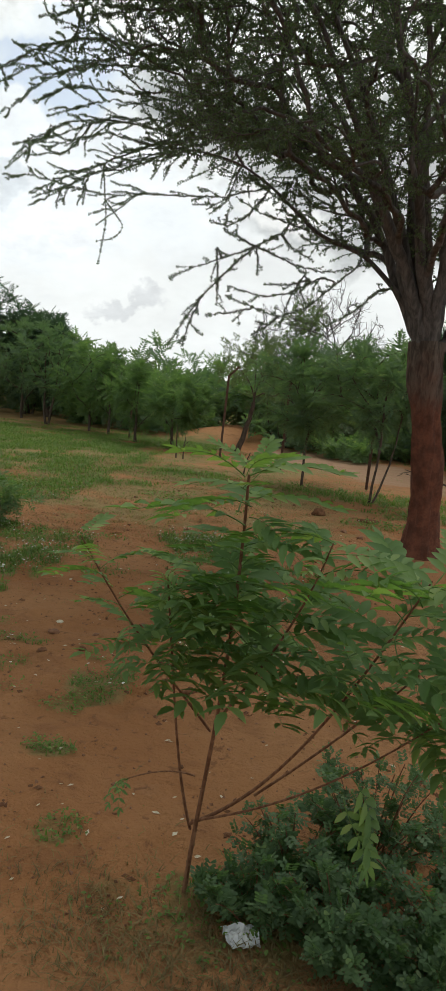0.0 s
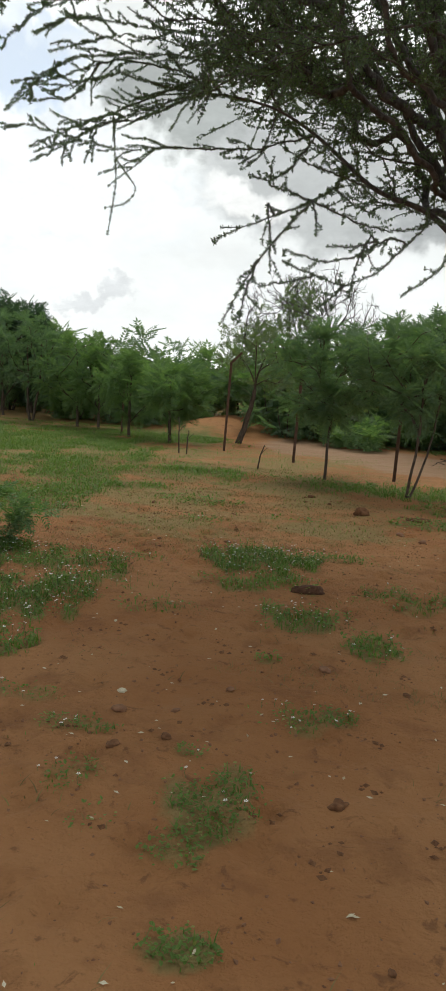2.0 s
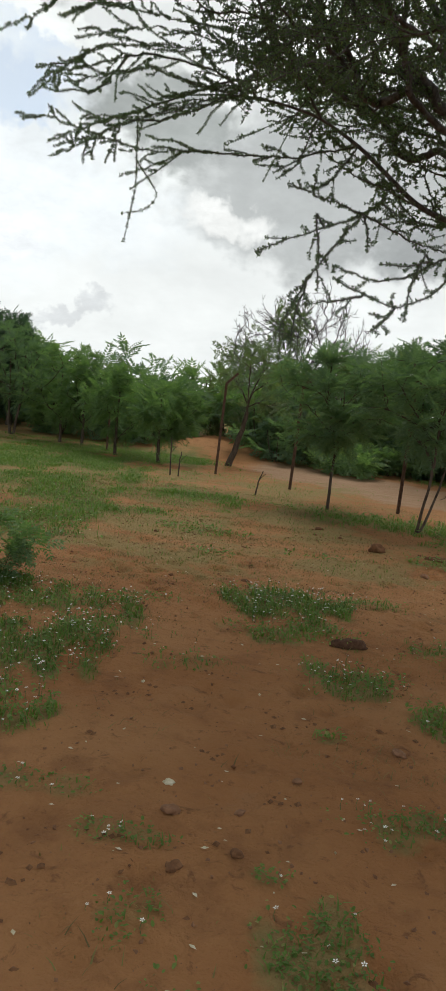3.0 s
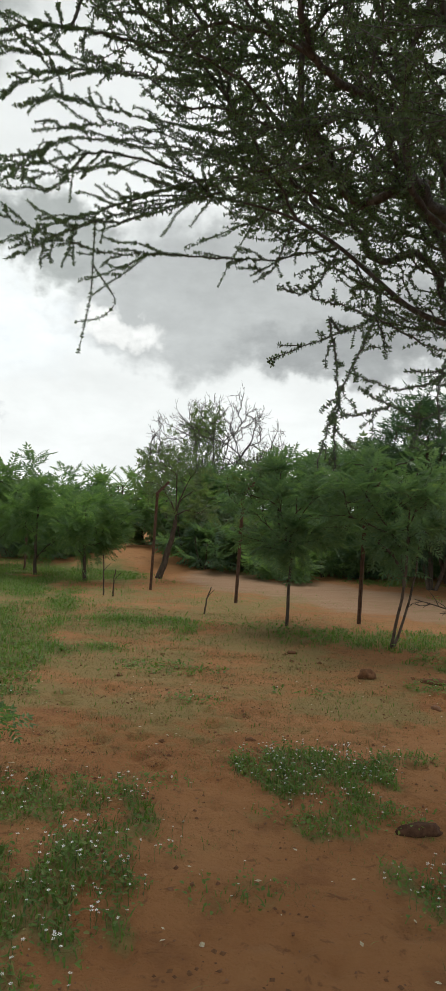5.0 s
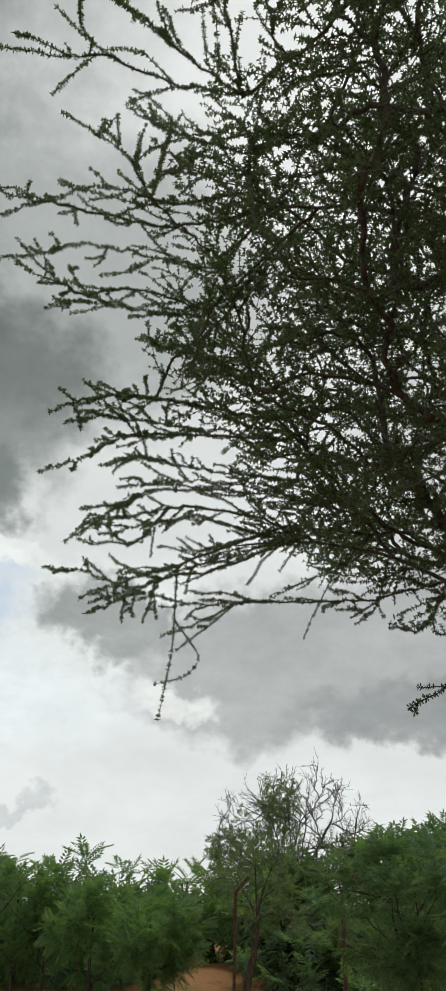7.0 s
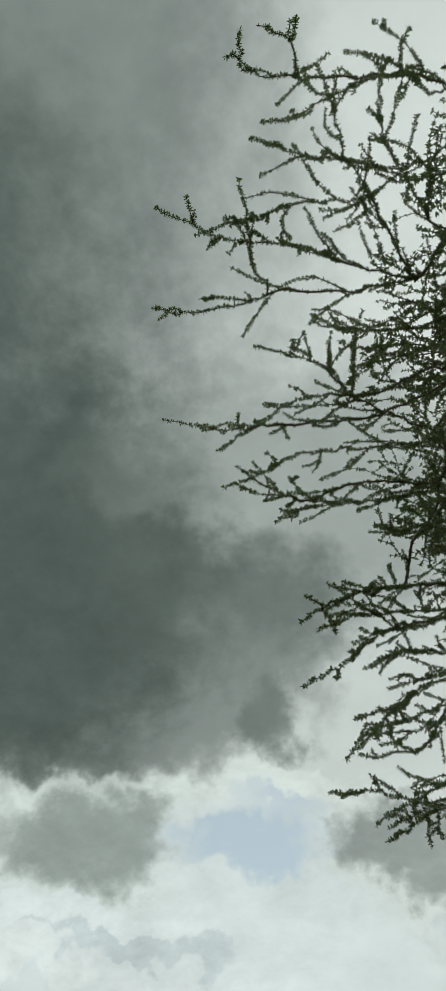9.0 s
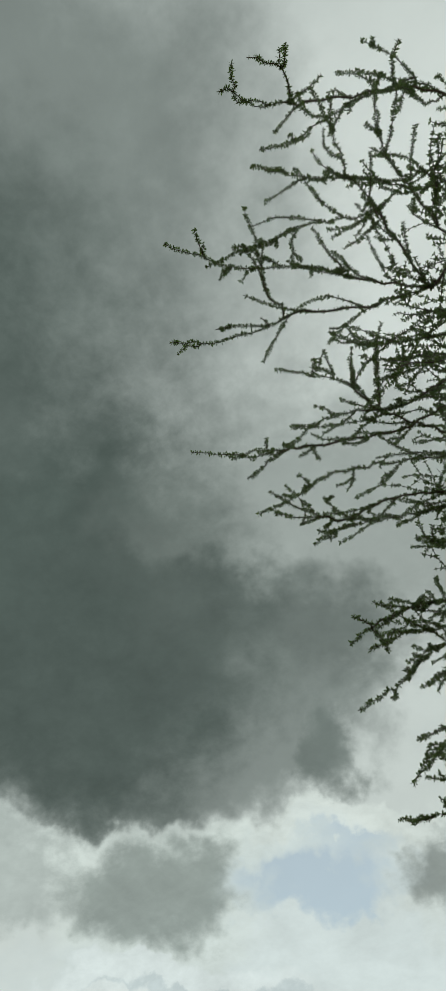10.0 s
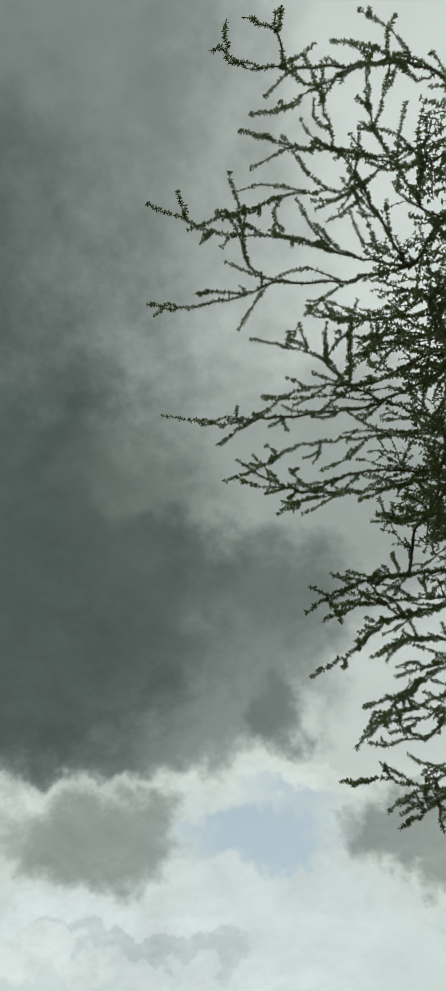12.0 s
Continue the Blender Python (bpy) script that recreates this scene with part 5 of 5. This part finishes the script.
def herb_clump(x, y, r, h, count, seed, label):
    """A low spreading herb with small rounded leaflets."""
    rng = np.random.RandomState(seed)
    herb = root_of("herb", (x, y, on_ground(x, y)), label, "herb", "low herbs under the sapling")
    lines, tips = [], []
    for _ in range(26):
        a, d = rng.uniform(0, 6.3), r * math.sqrt(rng.random())
        end = np.array((math.cos(a) * d, math.sin(a) * d, h * rng.uniform(0.45, 1.0) * (1 - 0.4 * d / r)))
        lines.append(bent((end[0] * 0.3, end[1] * 0.3, -0.02), (end[0] * 0.6, end[1] * 0.6, end[2] * 0.7), end, 8))
    v, q = tubes([(ln, np.linspace(0.0035, 0.0015, 8)) for ln in lines], 4)
    hang("stemwork", mesh_of("stemwork", v, [q], SAPLING_BARK, True), herb, kind="stuff")
    verts, quads = [], []
    k = 0
    for i in range(3):
        for s in (-1, 1):
            base, way = np.array((0.3 + 0.3 * i, 0, 0)), unit((0.5, 0.9 * s, 0.0))
            side = np.array((-way[1], way[0], 0))
            for d, w in ((0, 0.02), (0.28, 0.13), (0.5, 0.10)):
                c = base + way * d + [0, 0, -0.12 * d]
                verts += [c + side * w, c - side * w]
            quads += [(k, k + 1, k + 3, k + 2), (k + 2, k + 3, k + 5, k + 4)]
            k += 6
    spots = np.concatenate([ln[rng.randint(2, 8, count // 26)] for ln in lines])
    ways = unit(rng.normal(size=spots.shape) + [0, 0, 0.5])
    v, q = scatter(np.array(verts), np.array(quads), spots, ways, 0.038 * rng.uniform(0.6, 1.2, len(spots)), rng, 0.72)
    v[:, 2] = np.maximum(v[:, 2], 0.006)
    hang("foliage", mesh_of("foliage", v, [q], HERB_LEAF), herb, kind="stuff")


for i, (x, y, r, h, c) in enumerate(((2.20, 4.52, 0.20, 0.20, 600), (2.45, 4.46, 0.24, 0.26, 800), (2.72, 4.28, 0.28, 0.26, 900), (2.45, 4.80, 0.25, 0.22, 500), (2.95, 4.7, 0.3, 0.30, 600), (2.52, 4.95, 0.30, 0.46, 700), (2.80, 4.58, 0.30, 0.42, 800), (2.27, 4.78, 0.20, 0.30, 400))):
    herb_clump(x, y, r, h, c, 300 + i, "low bushy herb with small rounded blue-green leaves")


# ---- grass and flowers ----
def blades(places, heights, seed, lean=0.5):
    rng = np.random.RandomState(seed)
    n = len(places)
    a = rng.uniform(0, 2 * np.pi, n)
    side = np.stack([np.cos(a), np.sin(a), 0 * a], -1)
    fall = np.stack([-np.sin(a), np.cos(a), 0 * a], -1) * rng.uniform(0.1, 1.0, n)[:, None] * lean
    h, w = heights[:, None], (heights * rng.uniform(0.05, 0.10, n))[:, None]
    z = np.array([[0, 0, 1.0]])
    v = np.stack([places - side * w, places + side * w, places + z * h * 0.55 + fall * h * 0.35 + side * w * 0.75, places + z * h * 0.55 + fall * h * 0.35 - side * w * 0.75,
                  places + z * h * 0.9 + fall * h], 1).reshape(-1, 3)
    b = (np.arange(n) * 5)[:, None]
    return v, b + [[0, 1, 2, 3]], b + [[3, 2, 4]]


def grass():
    rng = np.random.RandomState(8)
    beds = [("near", 1.6, -2.2, 3.4, 4.4, 11.0, 90000, 0.018, 0.065), ("far", 1.0, -10.0, 4.5, 11.0, 25.0, 180000, 0.026, 0.08)]
    for name, _, x0, x1, y0, y1, n, lo, hi in beds:
        x, y = rng.uniform(x0, x1, n), rng.uniform(y0, y1, n)
        c = cover_at(x, y)
        keep = rng.random(n) < 0.9 * c ** 1.6 + 0.004
        x, y, c = x[keep], y[keep], c[keep]
        p = np.stack([x, y, height_at(x, y) - 0.004], -1)
        hgt = rng.uniform(lo, hi, len(x)) * (0.5 + 0.7 * c) * np.where(y < 7.0, 0.7, 1.0)
        v, q, t = blades(p, hgt, 4, 1.3)
        tagged(new("grass", mesh_of("grass", v, [q, t], GRASS)), label="thin green grass growing on the red earth", category="grass", kind="stuff")


grass()


def dry_tufts():
    """Short dead grass and straw, in loose clumps over the bare earth."""
    rng = np.random.RandomState(28)
    n = 1500
    cx, cy = rng.uniform(-3.5, 3.4, n), 4.6 + 12 * rng.random(n) ** 0.8
    keep = rng.random(n) < 0.12 + 0.75 * smooth(cy, 7.5, 11.5) * smooth(2.6 - cx, 0, 2.0)
    cx, cy = cx[keep], cy[keep]
    cx, cy = np.concatenate([cx, rng.uniform(1.65, 2.45, 60)]), np.concatenate([cy, rng.uniform(4.15, 4.6, 60)])
    k = rng.randint(30, 120, len(cx))
    x, y = np.repeat(cx, k), np.repeat(cy, k)
    wide = np.repeat(rng.uniform(0.05, 0.26, len(cx)), k)
    x, y = x + rng.normal(size=len(x)) * wide * 1.7, y + rng.normal(size=len(x)) * wide * 0.7
    p = np.stack([x, y, height_at(x, y) - 0.003], -1)
    v, q, t = blades(p, rng.uniform(0.010, 0.034, len(x)), 14, 2.6)
    tagged(new("dry_grass", mesh_of("dry_grass", v, [q, t], STRAW)), label="short dead straw and litter on red earth", category="dry grass", kind="stuff")


dry_tufts()


def weeds():
    """Small broad leaves of creeping weeds, and their white flowers."""
    rng = np.random.RandomState(18)
    spots = []
    for cx, cy, rx, ry, dens, _ in PATCHES:
        n = int(min(1500, 1500 * rx * ry * dens / 0.25 + (130 if cy < 7.0 else 25)))
        a, d = rng.uniform(0, 6.3, n), np.sqrt(rng.random(n)) * 1.05
        spots.append(np.stack([cx + rx * d * np.cos(a), cy + ry * d * np.sin(a), rng.uniform(0.004, 0.05, n) * (0.4 + dens)], -1))
    far = np.stack([rng.uniform(-9, 0.5, 60000), rng.uniform(11, 23.5, 60000), rng.uniform(0.004, 0.05, 60000)], -1)
    spots.append(far[rng.random(60000) < 0.8 * meadow(far[:, 0], far[:, 1])])
    spots = np.concatenate(spots)
    spots = spots[rng.random(len(spots)) < 0.15 + cover_at(spots[:, 0], spots[:, 1])]
    spots[:, 2] *= np.where(spots[:, 1] < 7.0, 0.6, 1.0)
    spots[:, 2] += height_at(spots[:, 0], spots[:, 1])
    leaf = np.array([(0, 0, 0), (0.35, 0.32, 0.08), (0.8, 0.25, 0.02), (1.0, 0, -0.1), (0.8, -0.25, 0.02), (0.35, -0.32, 0.08)])
    quads = np.array([(0, 1, 2, 3), (0, 3, 4, 5)])
    ways = unit(rng.normal(size=spots.shape) * [1, 1, 0.4] + [0, 0, 0.25])
    v, q = scatter(leaf, quads, spots, ways, rng.uniform(0.012, 0.032, len(spots)) * np.where(spots[:, 1] > 11, 1.5, np.where(spots[:, 1] < 7.0, 0.65, 1.0)), rng, 0.8)
    tagged(new("weeds", mesh_of("weeds", v, [q], GRASS)), label="creeping green weeds with small leaves on red earth", category="weeds", kind="stuff")
    heads = []
    for cx, cy, rx, ry, dens, count in PATCHES:
        a, d = rng.uniform(0, 6.3, count), np.sqrt(rng.random(count))
        heads.append(np.stack([cx + rx * d * np.cos(a), cy + ry * d * np.sin(a), rng.uniform(0.03, 0.11, count) * (0.45 + 0.6 * dens)], -1))
    heads = np.concatenate(heads)
    heads[:, 2] *= np.where(heads[:, 1] < 7.0, 0.5, 1.0)
    heads[:, 2] += height_at(heads[:, 0], heads[:, 1])
    petals, pq = [], []
    for i in range(5):
        a = i * 2 * math.pi / 5
        c, s = math.cos(a), math.sin(a)
        rot = np.array(((c, -s, 0), (s, c, 0), (0, 0, 1)))
        petals.append(np.array(((0.1, 0, 0), (0.6, 0.3, 0.12), (1.0, 0, 0.2), (0.6, -0.3, 0.12))) @ rot.T)
        pq.append(np.arange(4) + 4 * i)
    v, q = scatter(np.concatenate(petals), np.array(pq), heads, unit(rng.normal(size=heads.shape) * [1, 1, 0.3]), rng.uniform(0.006, 0.0105, len(heads)), rng, 0.85)
    stalks = [(bent(h - [0, 0, h[2] * 0.98], h - [0.01, 0, h[2] * 0.5], h, 3), np.full(3, 0.0011)) for h in heads]
    sv, sq = tubes(stalks, 3)
    flowers = tagged(new("wildflowers", mesh_of("wildflowers", v, [q], PETAL)), label="tiny white flowers scattered over the weeds", category="flowers", kind="stuff")
    hang("stalks", mesh_of("stalks", sv, [sq], HERB_LEAF), flowers, kind="stuff")


weeds()


# ---- small things on the ground ----
def lump(name, x, y, size, mat, seed, label, category, group="", rough=0.22, yaw=0.0):
    rng = np.random.RandomState(seed)
    bm = bmesh.new()
    bmesh.ops.create_icosphere(bm, subdivisions=3, radius=1.0)
    off = Vector(rng.uniform(-9, 9, 3))
    for v in bm.verts:
        d = v.co.normalized()
        k = 1 + rough * 2.2 * noise.noise(d * 1.4 + off) + rough * 0.7 * noise.noise(d * 4.5 + off)
        v.co = Vector((d.x * size[0], d.y * size[1], max(d.z, -0.35) * size[2])) * k
    me = bpy.data.meshes.new(name)
    bm.to_mesh(me)
    bm.free()
    me.materials.append(mat)
    me.polygons.foreach_set("use_smooth", np.full(len(me.polygons), True))
    ob = new(name, me)
    low = min(v.co.z for v in me.vertices)
    ob.location = (x, y, on_ground(x, y) - low * 0.6)
    ob.rotation_euler = (0, 0, yaw)
    return tagged(ob, label=label, category=category, group=group)


def dung_log():
    ob = lump("dung", 1.31, 8.78, (0.108, 0.045, 0.05), DARK_DUNG, 3, "dark dried dung lump lying on red earth", "dung", yaw=0.05)
    return ob


dung_log()
lump("rock", 1.71, 12.4, (0.085, 0.06, 0.07), DUNG, 4, "dark brown angular rock lying on red earth", "rock")
lump("rock", 2.35, 12.3, (0.13, 0.07, 0.035), DUNG, 41, "flat dark rock half sunk in earth", "rock")
for i, (x, y, s, m) in enumerate(((0.55, 6.74, 0.032, DRY_LEAF), (0.68, 6.22, 0.045, DUNG), (0.87, 6.35, 0.035, DUNG), (1.59, 6.03, 0.05, DUNG), (1.49, 7.3, 0.05, STONE),
                                  (1.05, 13.5, 0.07, DUNG), (1.3, 13.0, 0.05, DUNG), (0.46, 10.2, 0.05, DUNG), (1.0, 13.0, 0.045, DUNG), (2.1, 11.3, 0.07, STONE), (2.3, 11.0, 0.06, STONE),
                                  (-0.17, 10.1, 0.035, DUNG), (0.6, 6.55, 0.05, STONE), (0.85, 6.6, 0.03, STONE), (0.05, 8.1, 0.02, STONE), (-0.75, 12.0, 0.04, DUNG),
                                  (0.2, 7.7, 0.018, DRY_LEAF), (1.02, 13.55, 0.05, DUNG), (1.75, 5.3, 0.02, DUNG), (1.3, 5.9, 0.02, DUNG), (1.05, 6.9, 0.03, STONE), (1.9, 7.1, 0.03, DUNG))):
    lump("dung" if m is DUNG else "stone" if m is STONE else "pebble", x, y, (s * 0.72, s * 0.55, s * 0.36), m, 60 + i,
         {DUNG: "small dark dung lump on red earth", STONE: "small red-brown stone in the soil", DRY_LEAF: "pale bleached pebble on red earth"}[m],
         {DUNG: "dung", STONE: "stone", DRY_LEAF: "pebble"}[m], "stones and dung on the earth", yaw=i * 1.3)


def crumbs():
    """Loose soil crumbs, and fallen pale leaflets."""
    rng = np.random.RandomState(33)
    n = 5200
    x, y = rng.uniform(-2.4, 3.2, n), 4.3 + 9.5 * rng.random(n) ** 1.3
    p = np.stack([x, y, height_at(x, y)], -1)
    octa = np.array([(1, 0, 0), (0, 1, 0), (-1, 0, 0), (0, -1, 0), (0, 0, 0.8), (0, 0, -0.4)])
    tri = np.array([(0, 1, 4), (1, 2, 4), (2, 3, 4), (3, 0, 4), (1, 0, 5), (2, 1, 5), (3, 2, 5), (0, 3, 5)])
    v, f = scatter(octa, tri, p, rng.normal(size=p.shape), 0.003 + 0.011 * rng.random(n) ** 3, rng)
    tagged(new("soil_crumbs", mesh_of("soil_crumbs", v, [f], STONE)), label="loose crumbs of red soil and grit", category="soil", kind="stuff")
    n = 230
    cx, cy = rng.uniform(-2.2, 3.0, n), 4.5 + 9 * rng.random(n)
    k = rng.randint(2, 9, n)
    x, y = np.repeat(cx, k) + rng.normal(size=k.sum()) * 0.05, np.repeat(cy, k) + rng.normal(size=k.sum()) * 0.04
    p = np.stack([x, y, height_at(x, y) + 0.002], -1)
    v, f = scatter(octa * [1.0, 0.75, 0.6], tri, p, unit(rng.normal(size=p.shape) * [1, 1, 0.15]), 0.006 + 0.016 * rng.random(len(x)) ** 2, rng, 0.8)
    tagged(new("droppings", mesh_of("droppings", v, [f], DUNG)), label="scattered dark droppings and clods on red earth", category="droppings", kind="stuff")
    n = 420
    x, y = rng.uniform(-2.0, 2.8, n), 4.4 + 8 * rng.random(n) ** 1.2
    p = np.stack([x, y, height_at(x, y) + 0.004], -1)
    leaf = np.array([(0, 0, 0), (0.5, 0.25, 0.08), (1.0, 0, 0), (0.5, -0.25, 0.02)])
    v, f = scatter(leaf, np.array([(0, 1, 2, 3)]), p, unit(rng.normal(size=p.shape) * [1, 1, 0.1]), rng.uniform(0.012, 0.035, n), rng, 0.9)
    v[:, 2] = np.maximum(v[:, 2], height_at(v[:, 0], v[:, 1]) + 0.002)
    tagged(new("fallen_leaves", mesh_of("fallen_leaves", v, [f], DRY_LEAF)), label="pale fallen leaflets strewn on red earth", category="leaf litter", kind="stuff")


crumbs()


def plastic_scrap():
    bm = bmesh.new()
    bmesh.ops.create_grid(bm, x_segments=9, y_segments=7, size=0.5)
    for v in bm.verts:
        v.co = Vector((v.co.x * 0.10, v.co.y * 0.075, 0.012 + 0.03 * abs(noise.noise(v.co * 3.1)) + 0.012 * noise.noise(v.co * 7)))
    bmesh.ops.solidify(bm, geom=bm.faces[:], thickness=0.0015)
    me = bpy.data.meshes.new("plastic_scrap")
    bm.to_mesh(me)
    bm.free()
    me.materials.append(PLASTIC)
    ob = new("plastic_scrap", me)
    ob.location, ob.rotation_euler = (2.17, 4.40, on_ground(2.17, 4.40) + 0.002), (0.1, 0.2, 0.6)
    tagged(ob, label="crumpled pale plastic scrap lying on the earth", category="litter")


plastic_scrap()


def thorn_brush(x, y):
    """A cut, leafless thorn branch lying by the fence."""
    rng = np.random.RandomState(9)
    brush = root_of("thorn_brush", (x, y, on_ground(x, y)), "dry leafless thorn branch lying on the ground", "dead branch")
    main = bent((0.5, 0.1, 0.03), (-0.2, 0, 0.35), (-0.9, 0.1, 0.5), 14)
    lines = [main] + shoots(main, rng, 0.09, 0.55, 1.0)
    for s in list(lines[1:]):
        lines += shoots(s, rng, 0.1, 0.2, 0.8)
    for s in lines:
        s[:, 2] = np.maximum(s[:, 2], 0.01)
    v, q = tubes([(main, np.linspace(0.02, 0.006, 14))], 6)
    hang("branch", mesh_of("branch", v, [q], YOUNG_BARK, True), brush)
    v, q = tubes([(s, np.linspace(0.007, 0.003, len(s))) for s in lines[1:]], 4)
    hang("twigwork", mesh_of("twigwork", v, [q], YOUNG_BARK), brush, kind="stuff")


thorn_brush(3.75, 15.0)
